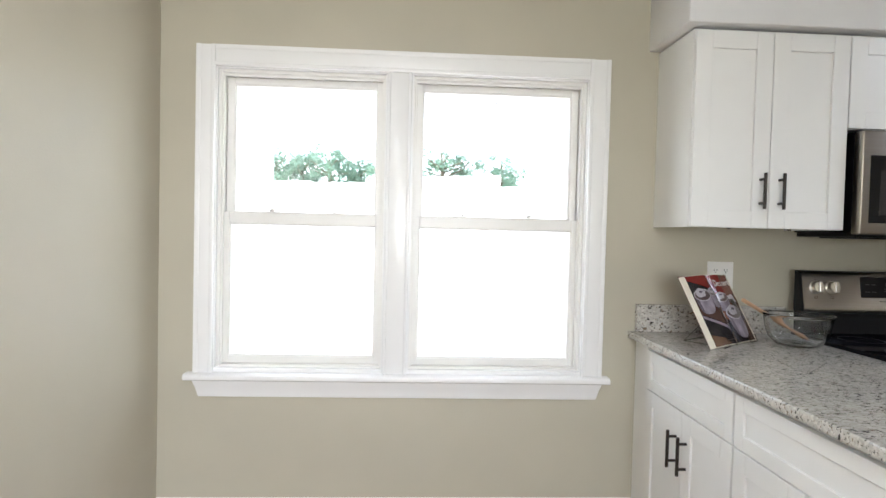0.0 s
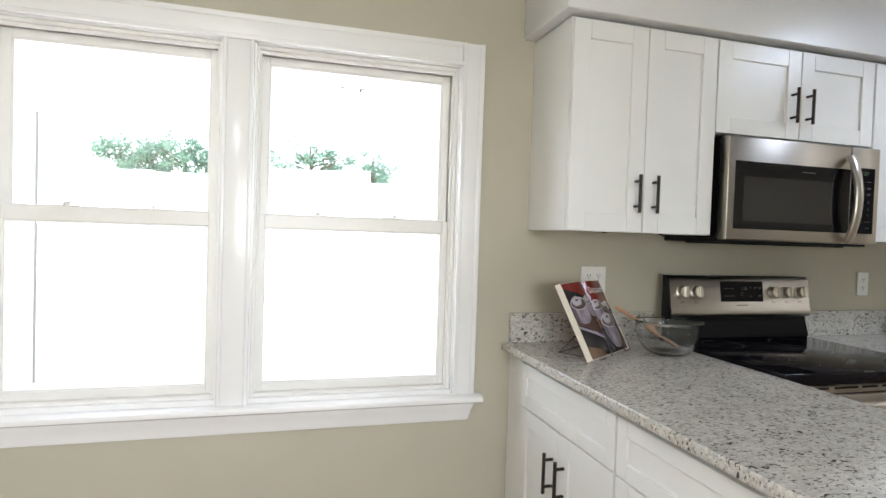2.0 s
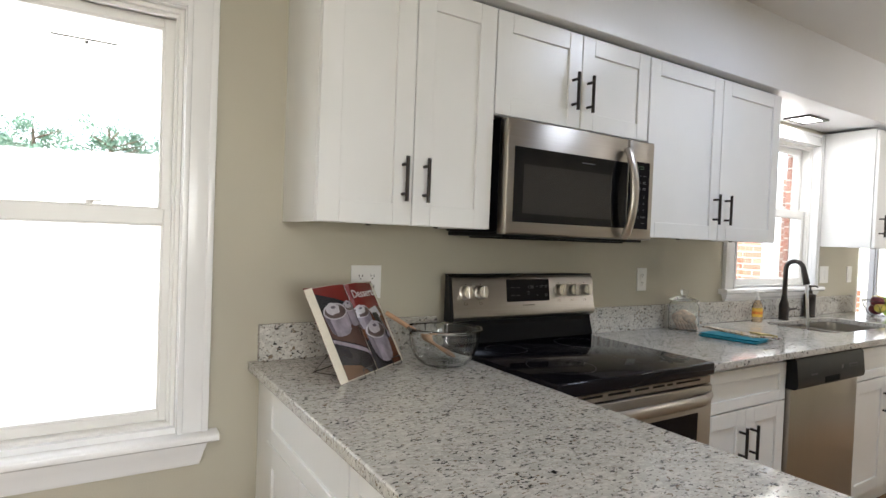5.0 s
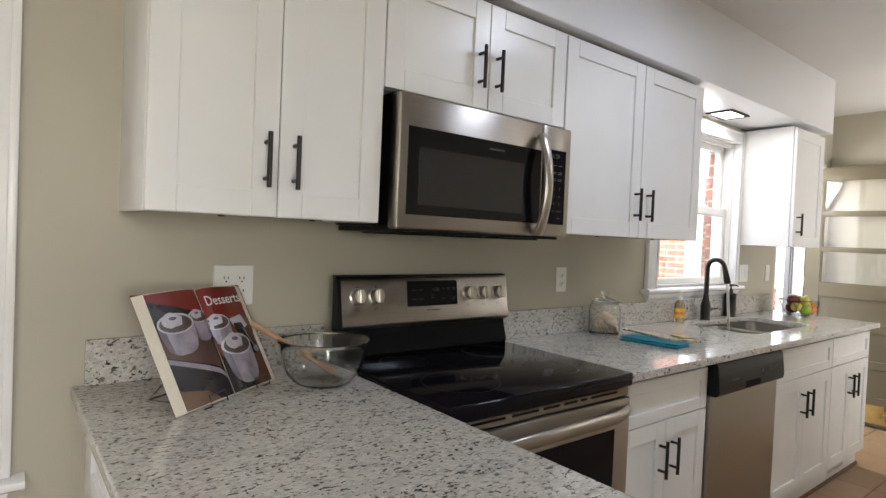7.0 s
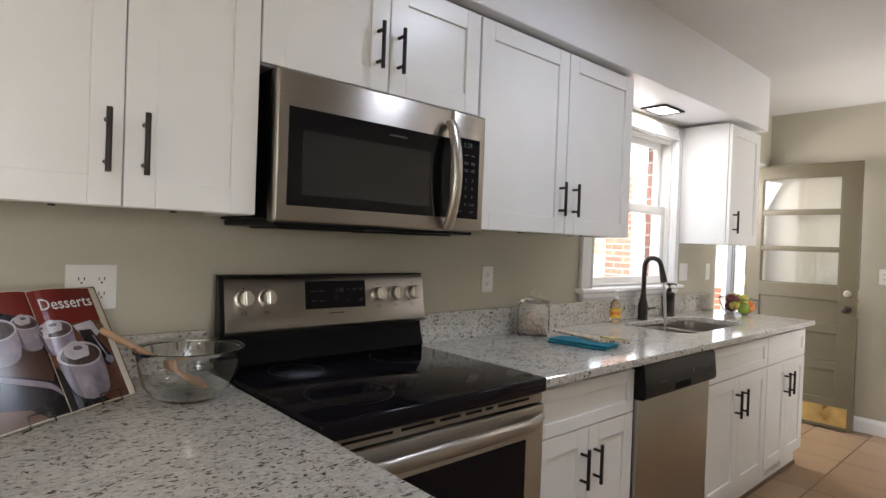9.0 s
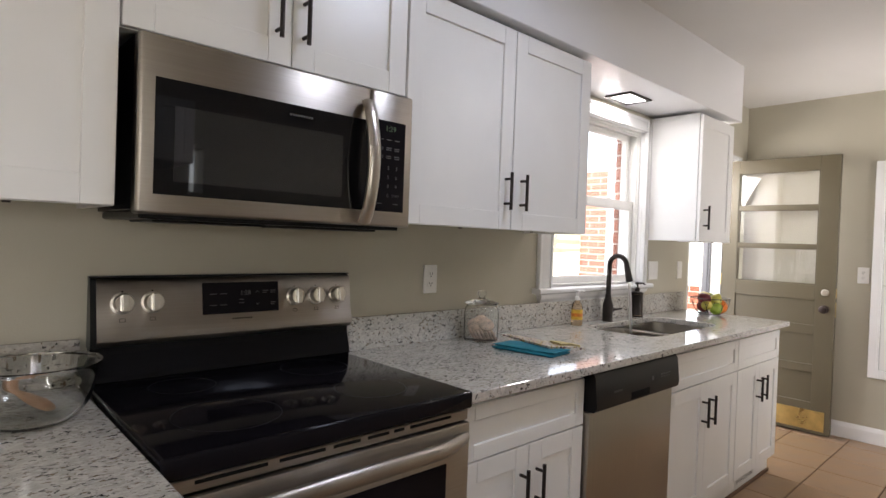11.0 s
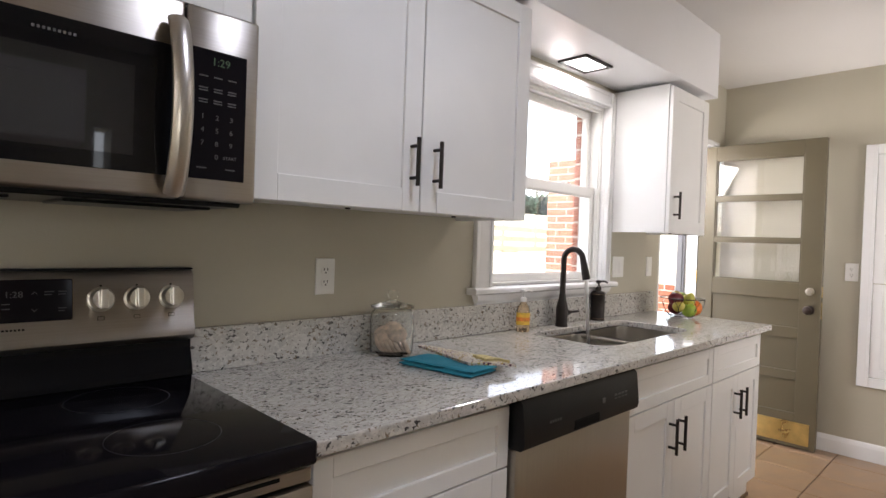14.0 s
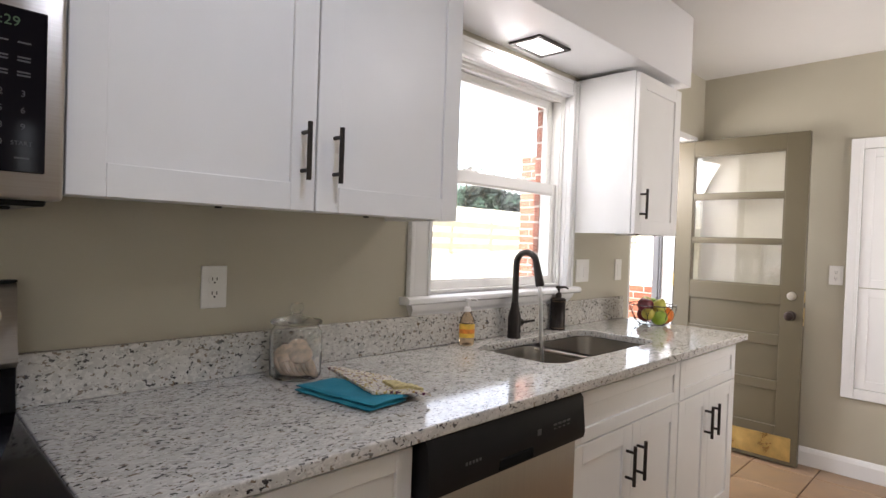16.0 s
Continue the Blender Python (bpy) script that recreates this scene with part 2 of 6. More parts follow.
def prism(bm, pts, axis, a, b):
    """Closed outline pts (2D) pushed along an axis from a to b; the outline lies in the other two axes, in their order."""
    def at(p, v):
        c = list(p)
        c.insert("xyz".index(axis), v)
        return bm.verts.new(c)
    lo, hi = [at(p, a) for p in pts], [at(p, b) for p in pts]
    n = len(pts)
    for i in range(n):
        bm.faces.new((lo[i], lo[(i + 1) % n], hi[(i + 1) % n], hi[i]))
    bm.faces.new(lo[::-1])
    bm.faces.new(hi)
    return lo + hi


def tube(bm, pts, r, sides=10, caps=True):
    """A round bar along points; r a radius or one per point."""
    rings = []
    pts = [Vector(p) for p in pts]
    ref = None
    for i, p in enumerate(pts):
        d = (pts[min(i + 1, len(pts) - 1)] - pts[max(i - 1, 0)]).normalized()
        if ref is None:
            ref = d.orthogonal().normalized()
        u = (ref - d * ref.dot(d)).normalized()
        ref = u
        v = d.cross(u)
        rr = r[i] if isinstance(r, (list, tuple)) else r
        rings.append([bm.verts.new(p + (u * math.cos(2 * math.pi * k / sides) + v * math.sin(2 * math.pi * k / sides)) * rr) for k in range(sides)])
    for a, b in zip(rings, rings[1:]):
        for k in range(sides):
            bm.faces.new((a[k], a[(k + 1) % sides], b[(k + 1) % sides], b[k]))
    if caps:
        bm.faces.new(rings[0][::-1])
        bm.faces.new(rings[-1])


def lathe(bm, profile, center=(0, 0, 0), sides=32, close=False):
    """Profile of (radius, z) turned round the z axis."""
    cx, cy, cz = center
    rings = []
    for r, z in profile:
        if r < 1e-6:
            rings.append([bm.verts.new((cx, cy, cz + z))])
        else:
            rings.append([bm.verts.new((cx + r * math.cos(2 * math.pi * k / sides), cy + r * math.sin(2 * math.pi * k / sides), cz + z)) for k in range(sides)])
    pairs = list(zip(rings, rings[1:]))
    if close:
        pairs.append((rings[-1], rings[0]))
    for a, b in pairs:
        for k in range(sides):
            j = (k + 1) % sides
            if len(a) == 1 and len(b) == 1:
                continue
            if len(a) == 1:
                bm.faces.new((a[0], b[j], b[k]))
            elif len(b) == 1:
                bm.faces.new((a[k], a[j], b[0]))
            else:
                bm.faces.new((a[k], a[j], b[j], b[k]))


def root_of(ob):
    while ob.parent:
        ob = ob.parent
    return ob


def part(name, bm, mat, parent=None, label="", smooth=False, kind="", M4=None):
    """Links bm, built in world places, as one mesh under parent."""
    if M4:
        bmesh.ops.transform(bm, matrix=M4, verts=bm.verts)
    bmesh.ops.recalc_face_normals(bm, faces=bm.faces)
    if parent:
        bmesh.ops.translate(bm, vec=-root_of(parent).location, verts=bm.verts)
    me = bpy.data.meshes.new(name)
    bm.to_mesh(me)
    bm.free()
    for m in (mat if isinstance(mat, list) else [mat]):
        me.materials.append(m)
    if smooth:
        me.shade_smooth()
        me.set_sharp_from_angle(angle=radians(38))
    ob = new(name, me)
    if parent:
        ob.parent = parent
    return tagged(ob, label, kind=kind)


def thing(name, loc, label, category, group=""):
    ob = new(name)
    ob.empty_display_size = 0.05
    ob.location = loc
    return tagged(ob, label, category, group)


def boxes(name, lst, mat, parent=None, bevel=0.0, label="", kind="", segs=1):
    bm = bmesh.new()
    for b in lst:
        box(bm, *b, bevel=bevel, segs=segs)
    return part(name, bm, mat, parent, label, kind=kind)


def setting(name, lst, mat, bevel=0.0):
    return boxes(name, lst, mat, None, bevel, kind="structure")


def text_mesh(name, body, size, m, mat, parent, depth=0.0006, align="CENTER"):
    """Flat lettering at the pose m (its x to the right, y up, z toward the reader)."""
    cu = bpy.data.curves.new(name, "FONT")
    cu.body, cu.size, cu.extrude, cu.align_x, cu.align_y = body, size, depth, align, "CENTER"
    cu.resolution_u = 2
    tmp = bpy.data.objects.new(name, cu)
    scene.collection.objects.link(tmp)
    me = bpy.data.meshes.new_from_object(tmp)
    bpy.data.objects.remove(tmp)
    me.transform(Matrix.Translation(-root_of(parent).location) @ m)
    me.materials.clear()
    me.materials.append(mat)
    ob = new(name, me)
    ob.parent = parent
    return ob


# ---- the room ----
DX0, DX1, DTOP = 5.21, 6.145, 2.075       # back door opening
wy0, wy1 = W, W + T
BW = (-0.895, 0.70, 0.727, 2.005)         # big window opening
SW = (3.612, 4.540, 1.106, 2.035)            # sink window opening
setting("wall_north", [
    (XW - 0.2, wy0, -0.12, BW[0], wy1, CEIL + 0.1), (BW[0], wy0, -0.12, BW[1], wy1, BW[2]), (BW[0], wy0, BW[3], BW[1], wy1, CEIL + 0.1),
    (BW[1], wy0, -0.12, SW[0], wy1, CEIL + 0.1), (SW[0], wy0, -0.12, SW[1], wy1, SW[2]), (SW[0], wy0, SW[3], SW[1], wy1, CEIL + 0.1),
    (SW[1], wy0, -0.12, 4.75, 2.574, CEIL + 0.1), (4.75, wy0, -0.12, DX0, wy1, CEIL + 0.1), (DX0, wy0, DTOP, DX1, wy1, CEIL + 0.1), (DX1, wy0, -0.12, XE + 0.2, wy1, CEIL + 0.1)], M["paint"])
setting("wall_east", [(XE, -1.2, -0.12, XE + 0.2, W, CEIL + 0.1)], M["paint"])
setting("wall_west", [(XW - 0.2, YS, -0.12, XW, W, CEIL + 0.1)], M["paint"])
setting("wall_south", [(XW - 0.2, YS - 0.2, -0.12, -0.7, YS, CEIL + 0.1), (1.1, YS - 0.2, -0.12, 1.5, YS, CEIL + 0.1),
                       (-0.7, YS - 0.2, -0.12, 1.1, YS, 0.8), (-0.7, YS - 0.2, 2.1, 1.1, YS, CEIL + 0.1)], M["paint"])
setting("wall_kitchen_south", [(1.3, -1.2, -0.12, 2.75, -1.0, CEIL + 0.1), (2.85, -1.2, -0.12, XE, -1.0, CEIL + 0.1), (2.75, -1.2, -0.12, 2.85, -1.0, 1.62), (2.75, -1.2, 1.95, 2.85, -1.0, CEIL + 0.1), (1.3, YS, -0.12, 1.5, -1.2, CEIL + 0.1)], M["paint"])
setting("ceiling", [(XW, YS, CEIL, XE, W, CEIL + 0.1)], M["ceiling"])
# out of view, added to keep direct sun out of the rooms
setting("sun_block_roof", [(XW - 0.5, YS - 0.5, CEIL + 0.12, XE + 0.5, W + 0.5, CEIL + 0.3), (-0.6, W + 0.5, CEIL + 0.17, 1.2, 4.0, CEIL + 0.25)], M["ceiling"])
setting("floor", [(XW - 0.2, YS - 0.2, -0.12, XE + 0.2, W + T, -0.008)], M["grout"])
# soffit over the cabinets
setting("soffit", [(0.955, 2.04, SOF, 5.088, W, CEIL)], M["soffit"], 0.003)


def baseboard(name, x0, y0, x1, y1, nx, ny, h=0.17):
    """Board along a wall from (x0, y0) to (x1, y1); (nx, ny) points into the room."""
    bm = bmesh.new()
    prof = [(0, 0), (0.014, 0), (0.014, h - 0.03), (0.009, h - 0.012), (0.004, h - 0.002), (0, h)]
    lo = [bm.verts.new((x0 + nx * d, y0 + ny * d, z)) for d, z in prof]
    hi = [bm.verts.new((x1 + nx * d, y1 + ny * d, z)) for d, z in prof]
    n = len(prof)
    for i in range(n):
        bm.faces.new((lo[i], lo[(i + 1) % n], hi[(i + 1) % n], hi[i]))
    bm.faces.new(lo[::-1])
    bm.faces.new(hi)
    part(name, bm, M["trim"], kind="structure")


baseboard("baseboard_north", XW, W, 0.955, W, 0, -1)
baseboard("baseboard_west", XW, YS, XW, W - 0.014, 1, 0)
baseboard("baseboard_east", XE, -1.0, XE, W, -1, 0, 0.112)
baseboard("baseboard_south", XW + 0.014, YS, 1.3, YS, 0, 1)


# ---- windows ----
def casing_bar(bm, x0, z0, x1, z1, y):
    """Flat casing board with a raised outer lip, on the wall face y."""
    box(bm, x0, y - 0.018, z0, x1, y, z1, 0.003)


def sash(parent, name, x0, x1, z0, z1, y, st, top, bot, th=0.03):
    """One sash with its pane."""
    bm = bmesh.new()
    box(bm, x0, y, z0, x0 + st, y + th, z1, 0.002)
    box(bm, x1 - st, y, z0, x1, y + th, z1, 0.002)
    box(bm, x0 + st, y + 0.001, z0, x1 - st, y + th, z0 + bot, 0.002)
    box(bm, x0 + st, y + 0.001, z1 - top, x1 - st, y + th, z1, 0.002)
    g = 0.006
    for b in ((x0 + st, z0 + bot, x0 + st + g, z1 - top), (x1 - st - g, z0 + bot, x1 - st, z1 - top),
              (x0 + st + g, z0 + bot, x1 - st - g, z0 + bot + g), (x0 + st + g, z1 - top - g, x1 - st - g, z1 - top)):
        box(bm, b[0], y + 0.006, b[1], b[2], y + th - 0.004, b[3])
    s = part(name, bm, M["vinyl"], parent)
    bm = bmesh.new()
    box(bm, x0 + st + 0.002, y + th * 0.45, z0 + bot + 0.002, x1 - st - 0.002, y + th * 0.45 + 0.004, z1 - top - 0.002)
    p = part("pane", bm, M["pane"], s)
    p.visible_shadow = False
    return s


def double_hung(parent, x0, x1, z0, z1, zm, yo=W + T + 0.01, edge=0.03):
    """Frame, two sashes that meet at zm, and locks, in an opening."""
    f = 0.014
    bm = bmesh.new()
    for b in ((x0, z0, x0 + f, z1), (x1 - f, z0, x1, z1), (x0 + f, z1 - f, x1 - f, z1), (x0 + f, z0, x1 - f, z0 + f)):
        box(bm, b[0], W + 0.02, b[1], b[2], W + 0.125, b[3], 0.002)
    for b in ((x0 + f, z0 + f, x0 + f + 0.008, z1 - f), (x1 - f - 0.008, z0 + f, x1 - f, z1 - f), (x0 + f + 0.008, z1 - f - 0.012, x1 - f - 0.008, z1 - f)):
        box(bm, b[0], W + 0.03, b[1], b[2], W + 0.042, b[3], 0.001)
    part("window_frame", bm, M["vinyl"], parent)
    a0, a1 = x0 + f + 0.002, x1 - f - 0.002
    sash(parent, "upper_sash", a0, a1, zm - 0.022, z1 - f - 0.002, W + 0.083, 0.032, 0.030, 0.044)
    low = sash(parent, "lower_sash", a0, a1, z0 + f, zm + 0.022, W + 0.048, 0.026, 0.048, 0.030)
    for fx in (0.3, 0.7):
        cx = a0 + (a1 - a0) * fx
        bm = bmesh.new()
        box(bm, cx - 0.048, W + 0.052, zm + 0.022, cx + 0.044, W + 0.074, zm + 0.028, 0.002)
        tube(bm, [(cx, W + 0.063, zm + 0.026), (cx, W + 0.063, zm + 0.038)], [0.011, 0.009], 12)
        box(bm, cx - 0.004, W + 0.056, zm + 0.034, cx + 0.034, W + 0.066, zm + 0.040, 0.002)
        part("sash_lock", bm, M["vinyl"], low)
    bm = bmesh.new()
    box(bm, x0 - 0.002, W + 0.125, z0 - 0.02, x0 + 0.03, W + T + 0.01, z1)
    box(bm, x1 - edge, W + 0.125, z0 - 0.02, x1 + 0.002, yo, z1)
    box(bm, x0 + 0.03, W + 0.125, z1 - 0.03, x1 - edge, yo, z1 + 0.002)
    box(bm, x0 + 0.03, W + 0.125, z0 - 0.02, x1 - edge, yo + 0.02, z0 + 0.012)
    part("outer_frame", bm, M["vinyl"], parent)


def reveal(bm, x0, x1, z0, z1):
    """Jamb boards that line the opening."""
    box(bm, x0 - 0.001, W - 0.001, z0, x0 + 0.008, W + 0.125, z1)
    box(bm, x1 - 0.008, W - 0.001, z0, x1 + 0.001, W + 0.125, z1)
    box(bm, x0 + 0.008, W - 0.001, z1 - 0.008, x1 - 0.008, W + 0.125, z1 + 0.001)


def window_trim(parent, ox0, ox1, ix0, ix1, iz0, iz1, oz1, apron, mull=None):
    bm = bmesh.new()
    yf = W
    def board(x0, z0, x1, z1, vert, inner):
        box(bm, x0, yf - 0.019, z0, x1, yf, z1, 0.0035, 2)
        s = 0.016
        if vert:
            xa = x1 - s if inner == 1 else x0
            box(bm, xa, yf - 0.026, z0, xa + s, yf - 0.018, z1, 0.003, 2)
            xb = x0 if inner == 1 else x1 - 0.02
            box(bm, xb, yf - 0.024, z0, xb + 0.02, yf - 0.018, z1, 0.003, 2)
        else:
            box(bm, x0, yf - 0.024, z1 - 0.02, x1, yf - 0.018, z1, 0.003, 2)
            box(bm, ix0, yf - 0.026, z0, ix1, yf - 0.018, z0 + s, 0.003, 2)
    board(ox0, iz0, ix0 + 0.006, oz1, True, 1)
    board(ix1 - 0.006, iz0, ox1, oz1, True, 0)
    board(ix0 + 0.006, iz1 - 0.006, ix1 - 0.006, oz1, False, 0)
    if mull:
        box(bm, mull[0], yf - 0.021, iz0, mull[1], yf + 0.125, iz1 - 0.006, 0.004, 2)
        for xx in (mull[0], mull[1] - 0.014):
            box(bm, xx, yf - 0.028, iz0, xx + 0.014, yf - 0.02, iz1 - 0.006, 0.003, 2)
    part("casing", bm, M["trim"], parent, smooth=True)
    bm = bmesh.new()
    prism(bm, [(yf + 0.02, iz0 - 0.028), (yf - 0.046, iz0 - 0.028), (yf - 0.054, iz0 - 0.022), (yf - 0.056, iz0 - 0.014), (yf - 0.054, iz0 - 0.006), (yf - 0.046, iz0), (yf + 0.02, iz0)],
          "x", ox0 - 0.028, ox1 + 0.028)
    part("stool", bm, M["trim"], parent, smooth=True)
    bm = bmesh.new()
    z1 = iz0 - 0.028
    prism(bm, [(yf, z1), (yf - 0.034, z1), (yf - 0.03, z1 - 0.02), (yf - 0.022, z1 - 0.03), (yf - 0.018, z1 - apron + 0.012), (yf - 0.012, z1 - apron), (yf, z1 - apron)], "x", ox0 + 0.002, ox1 - 0.002)
    bmesh.ops.recalc_face_normals(bm, faces=bm.faces)
    for v in bm.verts:
        v.co.x += (0.02 if v.co.x < (ox0 + ox1) / 2 else -0.02) * (z1 - v.co.z) / apron
    part("apron", bm, M["trim"], parent, smooth=True)


def big_window():
    w = tagged(thing("window_1", (-0.08, W, 0.7), "white double window with two double-hung sashes in moulded white casing", "window"), kind="structure")
    window_trim(w, -0.968, 0.784, BW[0], BW[1], 0.712, BW[3], 2.088, 0.075, (-0.174, -0.071))
    bm = bmesh.new()
    box(bm, BW[0], W + 0.021, 0.714, BW[1], W + 0.13, BW[2] + 0.002)
    box(bm, BW[0] - 0.002, W - 0.003, 0.7125, BW[1] + 0.002, W + 0.0205, BW[2] + 0.003)
    reveal(bm, BW[0], -0.174, BW[2], BW[3])
    reveal(bm, -0.071, BW[1], BW[2], BW[3])
    part("jamb", bm, M["trim"], w)
    double_hung(w, BW[0] + 0.008, -0.175, BW[2], BW[3] - 0.008, 1.372)
    double_hung(w, -0.069, BW[1] - 0.008, BW[2], BW[3] - 0.008, 1.372)
    return w


def sink_window():
    w = tagged(thing("window_2", (4.05, W, 1.1), "white double-hung window in white casing above the sink", "window"), kind="structure")
    window_trim(w, 3.515, 4.590, SW[0], SW[1], 1.106, SW[3], 2.105, 0.044)
    bm = bmesh.new()
    reveal(bm, SW[0], SW[1], SW[2], SW[3])
    box(bm, SW[0], W + 0.02, SW[2] - 0.004, SW[1], W + 0.13, SW[2] + 0.002)
    part("jamb", bm, M["trim"], w)
    double_hung(w, SW[0] + 0.008, SW[1] - 0.008, SW[2], SW[3] - 0.008, 1.58, 2.545, 0.006)
    return w


big_window()
sink_window()


# ---- cabinets ----
def handle(parent, x, z, yf, length=0.137, M4=None):
    """Upright bar pull with two posts, on a front face y = yf (before M4)."""
    bm = bmesh.new()
    y = yf - 0.032
    tube(bm, [(x, y, z - length / 2), (x, y, z + length / 2)], 0.0062, 12)
    for s in (-1, 1):
        tube(bm, [(x, yf + 0.001, z + s * length * 0.33), (x, y, z + s * length * 0.33)], 0.0052, 10)
    part("handle", bm, M["bronze"], parent, "dark bronze bar pull", smooth=True, M4=M4)


def shaker(name, x0, x1, z0, z1, yf, parent, stile=0.062, M4=None, th=0.019):
    """Frame-and-panel front: its face at y = yf."""
    b = 0.0016
    def piece(kind, parent, *q, bev=b):
        bm = bmesh.new()
        box(bm, *q, bevel=bev)
        return part(kind, bm, M["white"], parent, M4=M4)
    door = piece(name, parent, x0 + stile - 0.002, yf + 0.0085, z0 + stile - 0.002, x1 - stile + 0.002, yf + th - 0.003, z1 - stile + 0.002, bev=0)
    piece("stile", door, x0, yf, z0, x0 + stile, yf + th, z1)
    piece("stile", door, x1 - stile, yf, z0, x1, yf + th, z1)
    piece("rail", door, x0 + stile, yf + 0.0002, z0, x1 - stile, yf + th, z0 + stile)
    piece("rail", door, x0 + stile, yf + 0.0002, z1 - stile, x1 - stile, yf + th, z1)
    return door


def wall_cabinet(x0, x1, z0, z1, doors, label, handles, hz, stile=0.065, left_panel=False):
    """Wall unit: doors is a list of (x0, x1); handles the x of each door's pull."""
    c = thing("wall_cabinet", ((x0 + x1) / 2, W, z0), label, "cabinet", "upper cabinets")
    bm = bmesh.new()
    y0 = W - 0.308
    box(bm, x0, y0, z0 + 0.012, x1, W, z1, 0.001)
    part("body", bm, M["white"], c)
    for q in ((x0, y0, x0 + 0.016, W), (x1 - 0.016, y0, x1, W), (x0 + 0.016, y0, x1 - 0.016, y0 + 0.016)):
        boxes("bottom_lip", [(q[0], q[1], z0, q[2], q[3], z0 + 0.012)], M["white"], c)
    for (a, b), hx in zip(doors, handles):
        d = shaker("door", a + 0.0015, b - 0.0015, z0 + 0.001, z1 - 0.012, y0 - 0.0215, c, stile)
        if hx:
            handle(d, hx, hz, y0 - 0.0215)
    for fx in (0.3, 0.7):
        xx = x0 + (x1 - x0) * fx
        bm = bmesh.new()
        tube(bm, [(xx, y0 + 0.03, z0 + 0.008), (xx, y0 + 0.03, z0 - 0.004)], 0.0075, 10)
        part("screw", bm, M["bronze"], c)
    return c


U_TOP = 2.128
wall_cabinet(1.0, 1.609, 1.372, U_TOP, [(1.0, 1.305), (1.305, 1.609)], "tall white two-door shaker wall cabinet beside the microwave", [1.270, 1.345], 1.513)
wall_cabinet(1.611, 2.398, 1.765, U_TOP, [(1.611, 2.012), (2.012, 2.400)], "short white two-door shaker wall cabinet above the microwave", [1.967, 2.044], 1.895)
wall_cabinet(2.400, 3.425, 1.372, U_TOP, [(2.406, 2.922), (2.924, 3.425)], "wide white two-door shaker wall cabinet between microwave and window", [2.884, 2.974], 1.513)
wall_cabinet(4.592, 5.052, 1.372, U_TOP - 0.01, [(4.592, 5.052)], "narrow white one-door shaker wall cabinet between window and back door", [4.642], 1.51)


def base_cabinet(width, label, front_only, M4, loc, pulls, depth=0.58, stile=0.062, low_sides=(False, False)):
    """Base unit built along x from 0 to width with its front at y = 0, then put in place by M4."""
    c = thing("base_cabinet", loc, label, "cabinet", "base cabinets")
    bm = bmesh.new()
    w0, w1, d1 = 0.0005, width - 0.0005, 0.021 + depth
    for b in ((w0, 0.021, 0.105, 0.018, d1, 0.66 if low_sides[0] else 0.878), (w1 - 0.018, 0.021, 0.105, w1, d1, 0.66 if low_sides[1] else 0.878), (0.018, 0.021, 0.105, w1 - 0.018, d1, 0.123),
              (0.018, d1 - 0.012, 0.123, w1 - 0.018, d1, 0.878), (0.018, 0.021, 0.84, w1 - 0.018, 0.039, 0.878), (0.018, 0.021, 0.69, w1 - 0.018, 0.039, 0.71)):
        box(bm, *b)
    part("body", bm, M["white"], c, M4=M4)
    bm = bmesh.new()
    box(bm, 0.0005, 0.040, 0.0, width - 0.0005, 0.055, 0.105)
    part("toe_kick", bm, M["white"], c, M4=M4)
    shaker("drawer_front", 0.004, width - 0.004, 0.702, 0.862, 0, c, 0.045, M4)
    mid = width / 2
    for a, b in ((0.004, mid - 0.0015), (mid + 0.0015, width - 0.004)):
        d = shaker("door", a, b, 0.112, 0.697, 0, c, stile, M4)
        hx = b - 0.038 if a < 0.01 else a + 0.038
        handle(d, hx, pulls, 0, M4=M4)
    return c


YF = 1.775
def bank(x0, x1, label, low_sides=(False, False)):
    return base_cabinet(x1 - x0, label, False, pose(x0, YF, 0), ((x0 + x1) / 2, YF + 0.3, 0), 0.565, low_sides=low_sides)


bank(2.405, 3.006, "white shaker base cabinet with drawer and two doors beside range")
bank(3.648, 4.435, "white shaker sink base cabinet with false drawer and two doors", (False, True))
bank(4.437, 5.09, "white shaker base cabinet with drawer and two doors at counter's end", (True, False))
for y1, y0 in ((2.262, 1.622), (1.620, 0.985)):
    base_cabinet(y1 - y0, "white shaker base cabinet with drawer and two doors under the peninsula", False,
                 pose(0.932, y1, 0, 0, 0, -90), (1.2, (y0 + y1) / 2, 0), 0.552)
bm = bmesh.new()
box(bm, 0.940, 2.264, 0.0, 1.56, W - 0.001, 0.878, 0.001)
part("filler", bm, M["white"], None, kind="structure")
bm = bmesh.new()
box(bm, 0.934, 0.965, 0.0, 1.562, 0.983, 0.878, 0.001)
part("end_panel", bm, M["white"], None, kind="structure")


setting("shoe_moulding", [(2.406, YF + 0.028, 0.0, 3.005, YF + 0.0395, 0.02), (3.649, YF + 0.028, 0.0, 5.089, YF + 0.0395, 0.02)],
        material("shoe_wood", (0.14, 0.075, 0.04), 0.5, var=0.2, scale=10, stretch=(1, 8, 8)), 0.003)
c = thing("heating_grille", (4.71, YF + 0.04, 0.03), "narrow white metal heating grille in the toe kick", "grille")
boxes("register_frame", [(4.57, YF + 0.036, 0.033, 4.85, YF + 0.0395, 0.043), (4.57, YF + 0.036, 0.085, 4.85, YF + 0.0395, 0.095),
                         (4.57, YF + 0.036, 0.043, 4.58, YF + 0.0395, 0.085), (4.84, YF + 0.036, 0.043, 4.85, YF + 0.0395, 0.085)], M["white"], c, 0.001)
